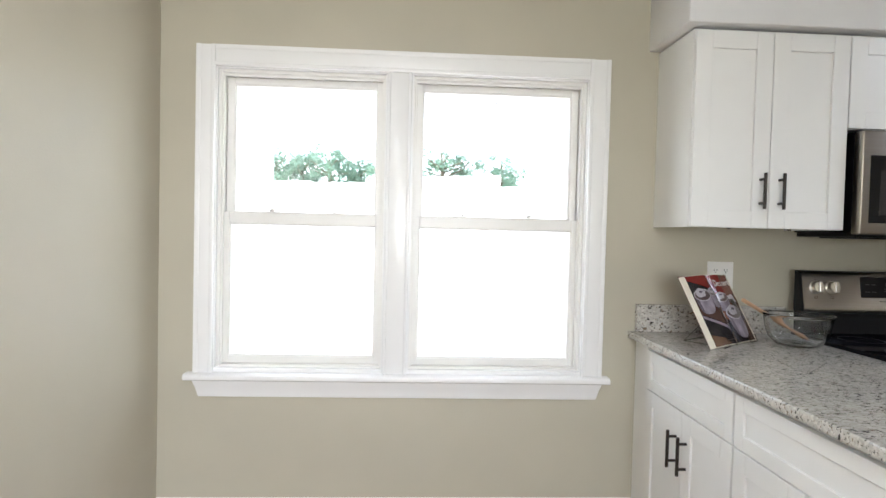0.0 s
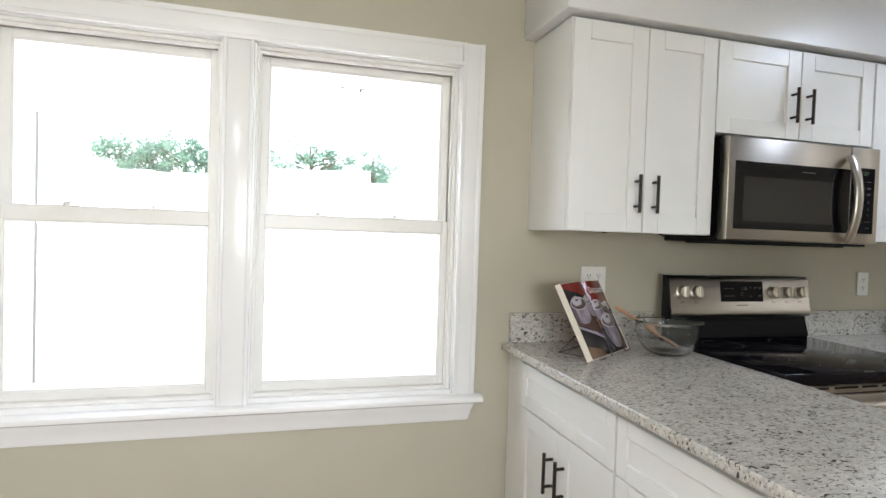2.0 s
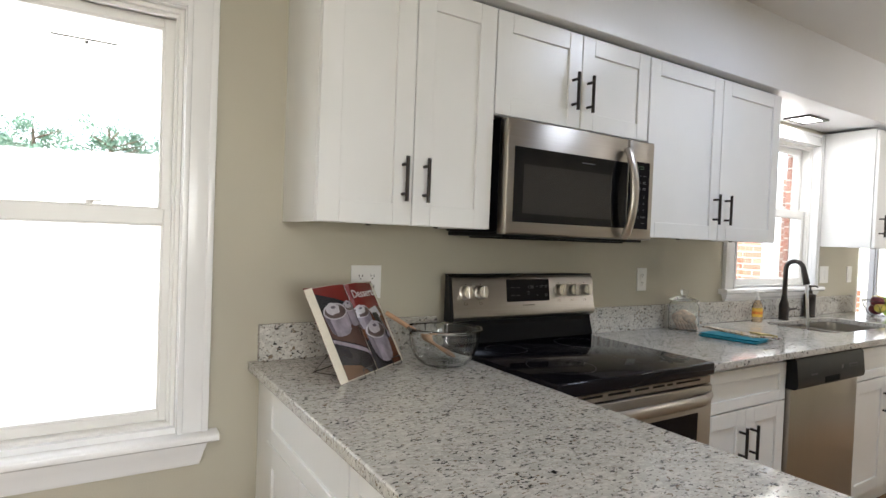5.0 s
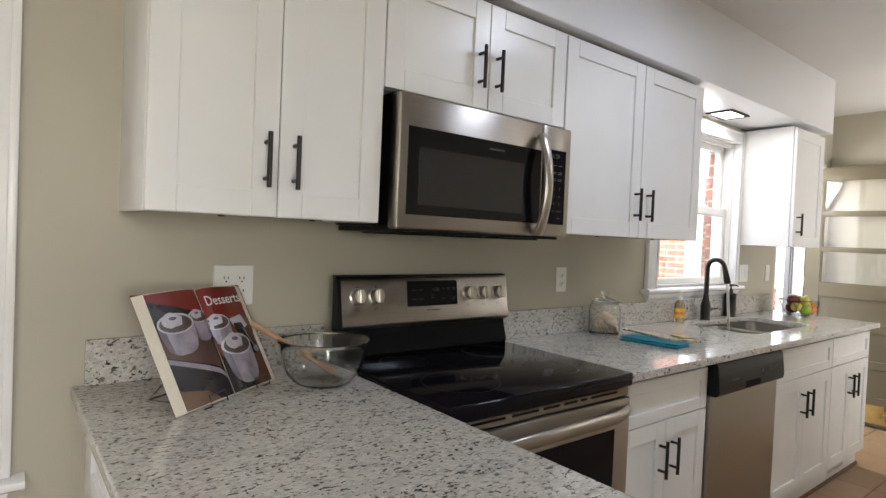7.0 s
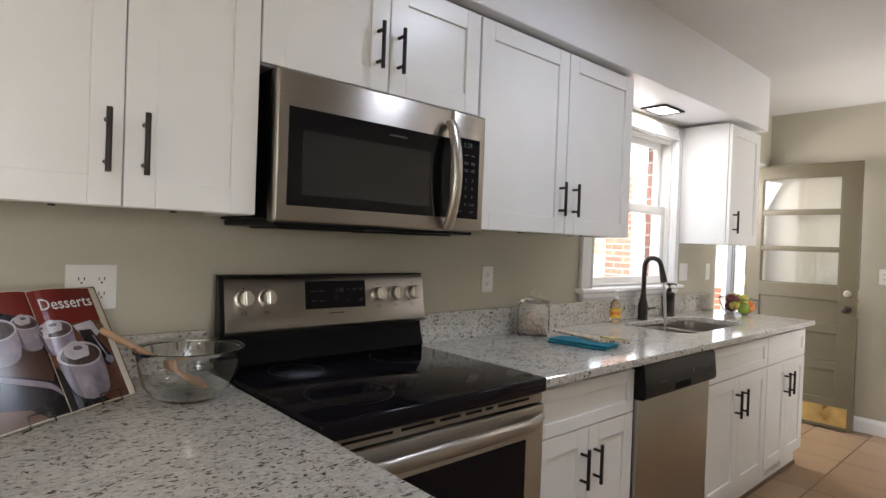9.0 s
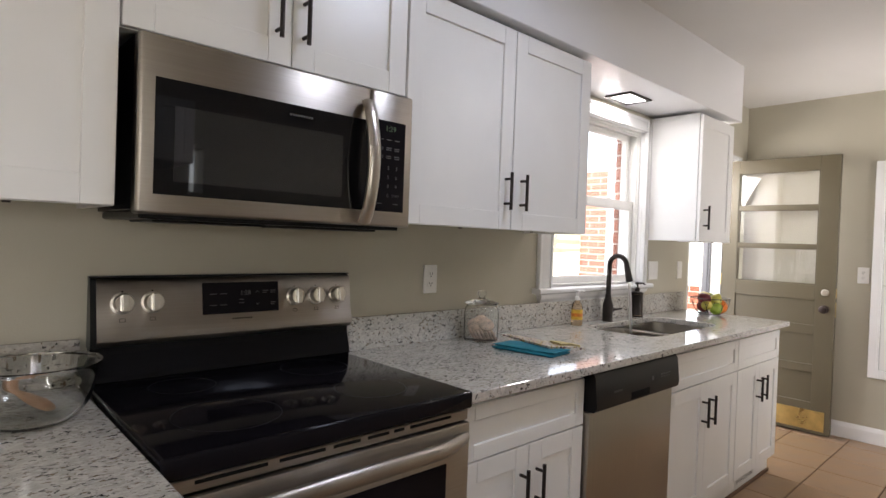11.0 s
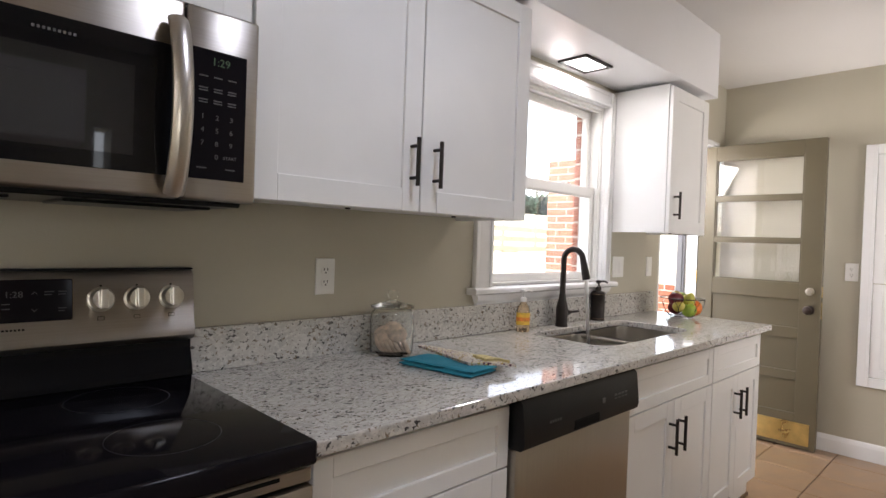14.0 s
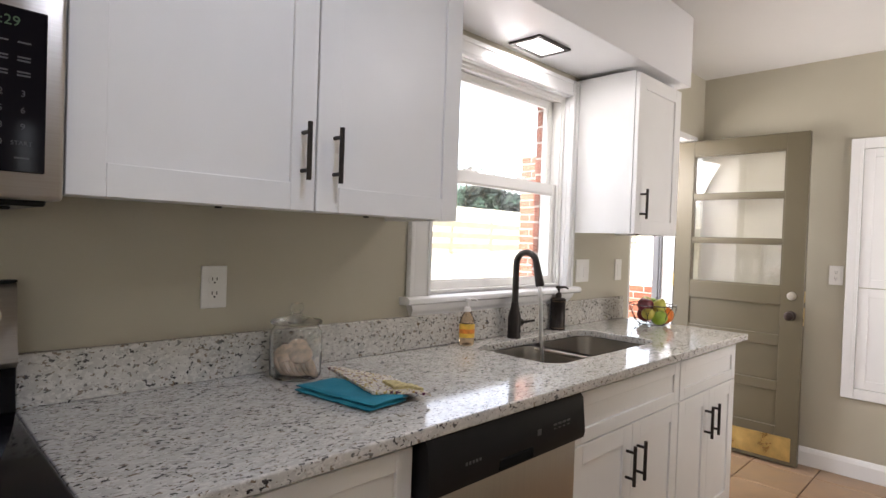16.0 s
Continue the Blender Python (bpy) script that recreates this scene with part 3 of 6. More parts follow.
for k in range(4):
    boxes("louvre", [(4.58, YF + 0.037, 0.047 + 0.0095 * k, 4.84, YF + 0.0395, 0.0515 + 0.0095 * k)], M["white"], c)
boxes("register_back", [(4.58, YF + 0.0392, 0.043, 4.84, YF + 0.0397, 0.085)], M["slot"], c)


# ---- worktops ----
def slab(name, outline, hole=None, z0=0.884, z1=0.914, label=""):
    """A stone slab with eased edges and an optional opening."""
    bm = bmesh.new()
    loops = [outline] + ([hole] if hole else [])
    edges = []
    for lp in loops:
        vs = [bm.verts.new((x, y, z1)) for x, y in lp]
        edges += [bm.edges.new((vs[i], vs[(i + 1) % len(vs)])) for i in range(len(vs))]
    bmesh.ops.triangle_fill(bm, edges=edges, use_beauty=True)
    r = bmesh.ops.extrude_face_region(bm, geom=bm.faces[:])
    bmesh.ops.translate(bm, vec=(0, 0, z0 - z1), verts=[v for v in r["geom"] if isinstance(v, bmesh.types.BMVert)])
    bmesh.ops.recalc_face_normals(bm, faces=bm.faces)
    rim = [e for e in bm.edges if len(e.link_faces) == 2 and abs(e.link_faces[0].normal.z - e.link_faces[1].normal.z) > 0.5]
    bmesh.ops.bevel(bm, geom=rim, offset=0.004, segments=2, affect="EDGES", profile=0.5)
    return part(name, bm, M["granite"], None, label)


def round_rect(x0, y0, x1, y1, r, n=6):
    pts = []
    for cx, cy, a in ((x1 - r, y1 - r, 0), (x0 + r, y1 - r, 90), (x0 + r, y0 + r, 180), (x1 - r, y0 + r, 270)):
        for k in range(n + 1):
            t = radians(a + 90 * k / n)
            pts.append((cx + r * math.cos(t), cy + r * math.sin(t)))
    return pts


PEN = (0.903, 0.93, 1.606, W - 0.002)
ob = slab("worktop", [(PEN[0], PEN[1]), (PEN[2], PEN[1]), (PEN[2], PEN[3]), (PEN[0], PEN[3])])
tagged(ob, "speckled white and grey granite peninsula worktop on white base cabinets", "worktop")
SINK = (3.757, 1.915, 4.540, 2.285)
ob = slab("worktop", [(2.386, 1.735), (5.125, 1.735), (5.125, W - 0.002), (2.386, W - 0.002)], round_rect(*SINK, 0.07))
tagged(ob, "speckled white and grey granite worktop with an undermounted sink", "worktop")
for a, b in ((0.932, 1.606), (2.386, 5.125)):
    bm = bmesh.new()
    box(bm, a, W - 0.022, 0.9145, b, W, 1.034, 0.002)
    tagged(part("backsplash", bm, M["granite"]), "low granite backsplash strip along the wall behind the worktop", "backsplash")


# ---- range ----
def kitchen_range():
    x0, x1 = 1.612, 2.378
    c = thing("range", ((x0 + x1) / 2, 2.05, 0), "stainless steel electric range with black glass cooktop", "oven")
    boxes("body", [(x0, 1.745, 0.02, x1, 2.37, 0.885)], M["blackmetal"], c, 0.003)
    for fx in (x0 + 0.05, x1 - 0.05):
        for fy in (1.8, 2.32):
            bm = bmesh.new()
            tube(bm, [(fx, fy, 0), (fx, fy, 0.025)], 0.018, 10)
            part("foot", bm, M["blackplastic"], c)
    # cooktop with a rounded rim
    bm = bmesh.new()
    box(bm, x0 - 0.002, 1.714, 0.882, x1 + 0.003, 2.355, 0.927, 0.008, 3)
    top = part("cooktop", bm, M["blackglass"], c, "black glass ceramic cooktop", smooth=True)
    ring_print = material("burner_print", (0.016, 0.016, 0.017), 0.3)
    for cx, cy, r in ((1.80, 1.90, 0.115), (2.18, 1.90, 0.095), (1.80, 2.19, 0.08), (2.18, 2.19, 0.10)):
        n = 64
        bm = bmesh.new()
        a = [bm.verts.new((cx + r * math.cos(2 * math.pi * k / n), cy + r * math.sin(2 * math.pi * k / n), 0.9273)) for k in range(n)]
        b = [bm.verts.new((cx + (r - 0.0016) * math.cos(2 * math.pi * k / n), cy + (r - 0.0016) * math.sin(2 * math.pi * k / n), 0.9273)) for k in range(n)]
        for k in range(n):
            bm.faces.new((a[k], a[(k + 1) % n], b[(k + 1) % n], b[k]))
        part("burner_ring", bm, ring_print, top)
    # backguard
    bm = bmesh.new()
    prism(bm, [(2.306, 0.924), (2.298, 0.933), (2.300, 0.945), (2.318, 1.00), (2.320, 1.035), (2.342, 1.035), (2.342, 0.924)], "x", x0 + 0.003, x1 - 0.002)
    part("lower_backguard", bm, M["blackmetal"], c, "glossy black lower backguard")
    bm = bmesh.new()
    prism(bm, [(2.318, 1.020), (2.300, 1.026), (2.292, 1.036), (2.292, 1.052), (2.300, 1.066), (2.316, 1.184), (2.324, 1.194), (2.340, 1.196), (2.340, 1.03)], "x", x0 + 0.014, x1 - 0.001)
    guard = part("control_panel", bm, M["steel"], c, "brushed steel control panel", smooth=True)
    bm = bmesh.new()
    prism(bm, [(2.298, 1.020), (2.296, 1.05), (2.320, 1.194), (2.342, 1.197), (2.342, 1.020)], "x", x0, x0 + 0.014)
    prism(bm, [(2.324, 1.1965), (2.324, 1.201), (2.345, 1.201), (2.345, 1.1965)], "x", x0, x1)
    part("end_cap", bm, M["blackplastic"], c)
    # tilted frame for what sits on the control panel
    ang = math.degrees(math.atan2(0.016, 0.118))
    def on(x, z, out=0.0):
        y = 2.300 + 0.016 * (z - 1.066) / 0.118
        return pose(x, y, z, 90 - ang) @ pose(0, 0, out)
    for kx in (1.684, 1.756, 2.170, 2.245, 2.322):
        m = on(kx, 1.131)
        bm = bmesh.new()
        lathe(bm, [(0, 0), (0.0285, 0), (0.0285, 0.004), (0.026, 0.0055), (0.024, 0.0056), (0.0235, 0.022), (0.021, 0.025), (0, 0.025)], sides=32)
        k = part("knob", bm, M["knob"], c, "round polished steel control knob", smooth=True, M4=m)
        bm = bmesh.new()
        box(bm, -0.0085, -0.0235, 0.022, 0.0085, 0.0235, 0.037, 0.003, 2)
        part("grip", bm, M["knob"], k, M4=m)
        bm = bmesh.new()
        m2 = on(kx, 1.088)
        for b in ((-0.007, -0.0045, 0.007, -0.0035), (-0.007, 0.0035, 0.007, 0.0045), (-0.007, -0.0035, -0.006, 0.0035), (0.006, -0.0035, 0.007, 0.0035)):
            box(bm, b[0], b[1], -0.001, b[2], b[3], 0.0006)
        part("burner_mark", bm, M["blackplastic"], c, M4=m2)
        bm = bmesh.new()
        box(bm, -0.0022, 0.0265, -0.001, 0.0022, 0.0325, 0.0006)
        part("pointer_mark", bm, M["blackplastic"], c, M4=m)
    m = on(2.000, 1.133)
    bm = bmesh.new()
    box(bm, -0.115, -0.044, -0.002, 0.115, 0.046, 0.0025, 0.002)
    disp = part("display", bm, M["blackglass"], c, "black glass clock display", M4=m)
    grey = material("printed_grey", (0.05, 0.05, 0.053), 0.5)
    bm = bmesh.new()
    for u, v, w in ((-0.095, 0.012, 0.02), (-0.066, 0.012, 0.02), (-0.095, -0.02, 0.02), (-0.066, -0.02, 0.02), (-0.01, -0.006, 0.014), (-0.01, -0.016, 0.014),
                    (0.063, 0.018, 0.018), (0.088, 0.018, 0.016), (0.088, -0.018, 0.016), (0.063, 0.012, 0.014), (0.088, 0.012, 0.014), (0.088, -0.024, 0.012)):
        box(bm, u, v, 0.0022, u + w, v + 0.0022, 0.003)
    for v in (0.014, -0.017):
        s = 1 if v > 0 else -1
        prism(bm, [(0.040, v), (0.046, v + 0.006 * s), (0.052, v), (0.050, v), (0.046, v + 0.004 * s), (0.042, v)], "z", 0.0022, 0.003)
    part("printed_mark", bm, grey, disp, M4=m)
    text_mesh("clock_digits", "1:28", 0.019, m @ pose(0.01, 0.014, 0.003), grey, disp)
    # plain bars where the maker's mark is
    bm = bmesh.new()
    for i in range(9):
        box(bm, -0.030 + i * 0.0068, -0.002, -0.001, -0.0255 + i * 0.0068, 0.002, 0.0005)
    part("badge", bm, M["blackplastic"], c, M4=on(2.00, 1.074))
    # front: vent strip, oven door, window, handle, drawer
    bm = bmesh.new()
    box(bm, x0 + 0.002, 1.727, 0.850, x1 - 0.002, 1.755, 0.879, 0.003)
    vent = part("vent_strip", bm, M["steel"], c, "steel vent strip with dark slots")
    bm = bmesh.new()
    for a, b in ((0.06, 0.20), (0.225, 0.33), (0.35, 0.42), (0.44, 0.50), (0.515, 0.545), (0.565, 0.70)):
        box(bm, x0 + a, 1.7255, 0.8655, x0 + b, 1.729, 0.8725)
    part("slot", bm, M["slot"], vent)
    bm = bmesh.new()
    box(bm, x0 + 0.002, 1.718, 0.275, x1 - 0.002, 1.745, 0.846, 0.006, 2)
    door = part("oven_door", bm, M["steel"], c, "brushed steel oven door", smooth=True)
    bm = bmesh.new()
    box(bm, x0 + 0.085, 1.7155, 0.34, x1 - 0.085, 1.720, 0.755, 0.0015)
    part("oven_window", bm, M["blackglass"], door, "dark glass oven window")
    bm = bmesh.new()
    pts = []
    n = 18
    rs = []
    for i in range(n + 1):
        k = i / n
        bow = math.sin(math.pi * k)
        pts.append((x0 + 0.022 + k * (x1 - x0 - 0.044), 1.712 - 0.036 * min(1, bow * 2.2) - 0.014 * bow, 0.812 + 0.004 * bow))
        rs.append(0.0135 * (0.72 + 0.28 * min(1, bow * 3)))
    tube(bm, pts, rs, 14)
    for v in bm.verts:
        v.co.z = 0.812 + (v.co.z - 0.812) * 1.45
    part("oven_handle", bm, M["steel"], door, "bowed steel oven handle", smooth=True)
    bm = bmesh.new()
    box(bm, x0 + 0.002, 1.715, 0.08, x1 - 0.002, 1.745, 0.268, 0.005, 2)
    part("storage_drawer", bm, M["steel"], c, smooth=True)
    return c


kitchen_range()


# ---- microwave ----
def microwave():
    x0, x1, z0, z1 = 1.637, 2.398, 1.354, 1.757
    yf = 2.028
    c = thing("microwave", ((x0 + x1) / 2, W, z0), "stainless steel over-the-range microwave with a dark glass door", "microwave")
    boxes("body", [(x0 + 0.004, yf + 0.045, z0 + 0.012, x1 - 0.002, W, z1)], M["blackmetal"], c, 0.002)
    bm = bmesh.new()
    box(bm, x0 + 0.015, yf + 0.03, z0 - 0.006, x1 - 0.02, W, z0 + 0.012, 0.003)
    for a in (0.06, 0.42):
        box(bm, x0 + a, yf + 0.09, z0 - 0.012, x0 + a + 0.28, W - 0.08, z0 - 0.006, 0.002)
    part("underside", bm, M["blackplastic"], c, "black underside with grease filters")
    xs = 2.243
    bm = bmesh.new()
    box(bm, x0, yf, z0 + 0.004, xs - 0.0015, yf + 0.045, z1 - 0.004, 0.008, 3)
    door = part("door", bm, M["steel"], c, "brushed steel microwave door", smooth=True)
    bm = bmesh.new()
    box(bm, x0 + 0.034, yf - 0.0015, z0 + 0.048, xs - 0.004, yf + 0.004, z1 - 0.098, 0.001)
    w = part("door_glass", bm, M["mwglass"], door, "dark tinted door glass")
    bm = bmesh.new()
    box(bm, x0 + 0.075, yf - 0.0024, z0 + 0.078, xs - 0.092, yf, z1 - 0.155, 0.0005)
    part("viewing_screen", bm, M["mwscreen"], w)
    bm = bmesh.new()
    for i in range(9):
        box(bm, 1.99 + i * 0.0076, yf - 0.0022, 1.630, 1.9945 + i * 0.0076, yf - 0.001, 1.635)
    part("badge", bm, material("badge_grey", (0.09, 0.09, 0.09), 0.4), w)
    bm = bmesh.new()
    pts = []
    n = 16
    for i in range(n + 1):
        s = i / n
        pts.append((2.218, yf - 0.012 - 0.040 * math.sin(math.pi * s) ** 0.7, z0 + 0.012 + s * (z1 - z0 - 0.062)))
    tube(bm, pts, 0.0125, 12)
    for v in bm.verts:
        v.co.x = 2.222 + (v.co.x - 2.218) * 1.6
    part("door_handle", bm, M["chrome"], door, "bowed polished steel handle", smooth=True)
    bm = bmesh.new()
    box(bm, xs + 0.0015, yf, z0 + 0.004, x1, yf + 0.045, z1 - 0.004, 0.008, 3)
    cp = part("control_side", bm, M["steel"], c, "brushed steel control side", smooth=True)
    bm = bmesh.new()
    box(bm, xs + 0.004, yf - 0.002, z0 + 0.048, x1 - 0.028, yf + 0.003, z1 - 0.088, 0.0015)
    pad = part("keypad", bm, M["blackglass"], cp, "black glass keypad with printed keys")
    grey = material("key_print", (0.085, 0.085, 0.09), 0.5)
    cx = (xs + 0.004 + x1 - 0.028) / 2
    flat = pose(0, yf - 0.0022, 0, 90)
    text_mesh("clock", "1:29", 0.023, pose(cx + 0.005, yf - 0.0024, 1.645, 90), emitter("clock_green", (0.05, 0.10, 0.045), 0.008), pad, 0.0003)
    for r, row in enumerate(("123", "456", "789")):
        for k, ch in enumerate(row):
            text_mesh("key", ch, 0.015, pose(cx - 0.03 + k * 0.03, yf - 0.0024, 1.530 - r * 0.027, 90), grey, pad, 0.0003)
    text_mesh("key", "0", 0.015, pose(cx, yf - 0.0024, 1.449, 90), grey, pad, 0.0003)
    text_mesh("key", "START", 0.010, pose(cx + 0.029, yf - 0.0024, 1.449, 90), grey, pad, 0.0003)
    for r in range(3):
        for k in range(3):
            w2 = 0.018
            bm = bmesh.new()
            box(bm, cx - 0.03 + k * 0.03 - w2 / 2, yf - 0.0025, 1.612 - r * 0.024, cx - 0.03 + k * 0.03 + w2 / 2, yf - 0.001, 1.6145 - r * 0.024)
            if r:
                box(bm, cx - 0.03 + k * 0.03 - w2 / 2, yf - 0.0025, 1.6065 - r * 0.024, cx - 0.03 + k * 0.03 + w2 / 2, yf - 0.001, 1.609 - r * 0.024)
            part("printed_label", bm, grey, pad)
    for k in (0, 2):
        bm = bmesh.new()
        box(bm, cx - 0.03 + k * 0.03 - 0.01, yf - 0.0025, 1.424, cx - 0.03 + k * 0.03 + 0.01, yf - 0.001, 1.4265)
        part("printed_label", bm, grey, pad)
    return c


microwave()


# ---- dishwasher ----
def dishwasher():
    x0, x1 = 3.012, 3.640
    c = thing("dishwasher", ((x0 + x1) / 2, 2.05, 0), "stainless steel dishwasher with a black control panel", "dishwasher")
    boxes("body", [(x0 + 0.003, YF + 0.02, 0.02, x1 - 0.003, 2.35, 0.872)], M["blackmetal"], c)
    boxes("kick_plate", [(x0 + 0.003, YF + 0.05, 0.0, x1 - 0.003, YF + 0.066, 0.11)], M["blackplastic"], c)
    bm = bmesh.new()
    box(bm, x0, 1.757, 0.115, x1, YF + 0.02, 0.742, 0.005, 2)
    part("door", bm, M["steel_v"], c, "brushed steel dishwasher door", smooth=True)
    bm = bmesh.new()
    prism(bm, [(YF + 0.015, 0.745), (1.742, 0.745), (1.732, 0.752), (1.728, 0.77), (1.738, 0.868), (1.748, 0.880), (YF + 0.015, 0.882)], "x", x0 - 0.001, x1 + 0.001)
    cp = part("control_panel", bm, M["blackplastic"], c, "black plastic control panel", smooth=True)
    boxes("top_seal", [(x0 - 0.001, 1.742, 0.8825, x1 - 0.001, YF + 0.015, 0.8835)], M["slot"], c)
    bm = bmesh.new()
    box(bm, x0 + 0.235, 1.7265, 0.757, x0 + 0.375, 1.74, 0.785, 0.004, 2)
    part("latch_recess", bm, M["slot"], cp)
    grey = material("panel_print", (0.07, 0.07, 0.07), 0.5)
    bm = bmesh.new()
    for i in range(5):
        box(bm, x0 + 0.115 + i * 0.012, 1.7305, 0.800, x0 + 0.1215 + i * 0.012, 1.7335, 0.807)
    for i in range(4):
        box(bm, x0 + 0.47 + i * 0.022, 1.7318, 0.817, x0 + 0.486 + i * 0.022, 1.7355, 0.822)
        box(bm, x0 + 0.472 + i * 0.022, 1.7312, 0.807, x0 + 0.482 + i * 0.022, 1.735, 0.810)
    box(bm, x0 + 0.395, 1.7313, 0.806, x0 + 0.412, 1.735, 0.822)
    part("printed_mark", bm, grey, cp)
    return c


dishwasher()


# ---- sink and faucet ----
DIV = 4.13
def sink():
    c = thing("sink", (4.17, 2.1, 0.88), "undermounted stainless steel double-bowl sink", "sink")
    def bowl(name, x0, y0, x1, y1, depth):
        bm = bmesh.new()
        rings = []
        for ins, z in ((-0.012, 0.8835), (0.0, 0.8835), (0.002, 0.872), (0.008, 0.884 - depth + 0.03), (0.03, 0.884 - depth)):
            rings.append([bm.verts.new((x, y, z)) for x, y in round_rect(x0 + ins, y0 + ins, x1 - ins, y1 - ins, 0.06, 6)])
        for a, b in zip(rings, rings[1:]):
            for k in range(len(a)):
                bm.faces.new((a[k], a[(k + 1) % len(a)], b[(k + 1) % len(a)], b[k]))
        bm.faces.new(rings[-1])
        r = bmesh.ops.solidify(bm, geom=bm.faces[:], thickness=0.0012)
        b = part(name, bm, M["sinksteel"], c, smooth=True)
        bm = bmesh.new()
        cx, cy = (x0 + x1) / 2, (y0 + y1) / 2 + 0.04
        lathe(bm, [(0.045, 0.002), (0.042, 0.004), (0.03, 0.001), (0, 0.0)], (cx, cy, 0.884 - depth), 24)
        part("drain", bm, M["chrome"], b, smooth=True)
    bowl("bowl", 3.764, 1.922, DIV - 0.014, 2.278, 0.19)
    bowl("bowl", DIV + 0.014, 1.922, 4.533, 2.278, 0.19)
    bm = bmesh.new()
    box(bm, DIV - 0.024, 1.93, 0.866, DIV + 0.024, 2.27, 0.8825, 0.006, 2)
    part("divider", bm, M["sinksteel"], c, smooth=True)


sink()


def faucet():
    bx, by, z = 4.063, 2.325, 0.914
    c = thing("faucet", (bx, by, z), "oil-rubbed bronze gooseneck kitchen faucet with running water", "faucet")
    bm = bmesh.new()
    lathe(bm, [(0, 0), (0.029, 0), (0.029, 0.006), (0.027, 0.012), (0.0275, 0.05), (0.028, 0.085), (0.024, 0.104), (0.0175, 0.125), (0.0155, 0.15), (0, 0.15)], (bx, by, z), 24)
    part("base", bm, M["bronze"], c, smooth=True)
    bm = bmesh.new()
    pts = [(bx, by, z + 0.12), (bx, by, z + 0.20), (bx, by, z + 0.311)]
    R = 0.049
    dx, dy = 0.06, -0.998
    for i in range(1, 15):
        a = radians(173) * i / 14
        r = R - R * math.cos(a)
        pts.append((bx + dx * r, by + dy * r, z + 0.311 + R * math.sin(a)))
    tube(bm, pts, 0.0135, 14)
    part("spout", bm, M["bronze"], c, smooth=True)
    e = Vector(pts[-1])
    d = (Vector(pts[-1]) - Vector(pts[-2])).normalized()
    bm = bmesh.new()
    tube(bm, [e - d * 0.01, e + d * 0.035, e + d * 0.090, e + d * 0.094], [0.0135, 0.016, 0.0185, 0.015], 16)
    part("spray_head", bm, M["bronze"], c, smooth=True)
    bm = bmesh.new()
    tube(bm, [(bx + 0.02, by, z + 0.062), (bx + 0.045, by, z + 0.062)], 0.017, 16)
    tube(bm, [(bx + 0.044, by, z + 0.062), (bx + 0.07, by - 0.005, z + 0.062), (bx + 0.125, by - 0.012, z + 0.064)], [0.008, 0.006, 0.005], 10)
    part("lever", bm, M["bronze"], c, smooth=True)
    tip = e + d * 0.094
    bm = bmesh.new()
    n = 14
    pts, rs = [], []
    for i in range(n + 1):
        s = i / n
        pts.append((tip.x + 0.003 * s, tip.y - 0.03 * s, tip.z + (0.716 - tip.z) * s))
        rs.append(0.0088 - 0.0022 * s + 0.0006 * math.sin(i * 2.1))
    tube(bm, pts, rs, 10)
    part("water_stream", bm, glass("running_water", (0.97, 0.98, 0.99), 0.45, 1.33), c, "thin clear stream of running water", smooth=True)


faucet()


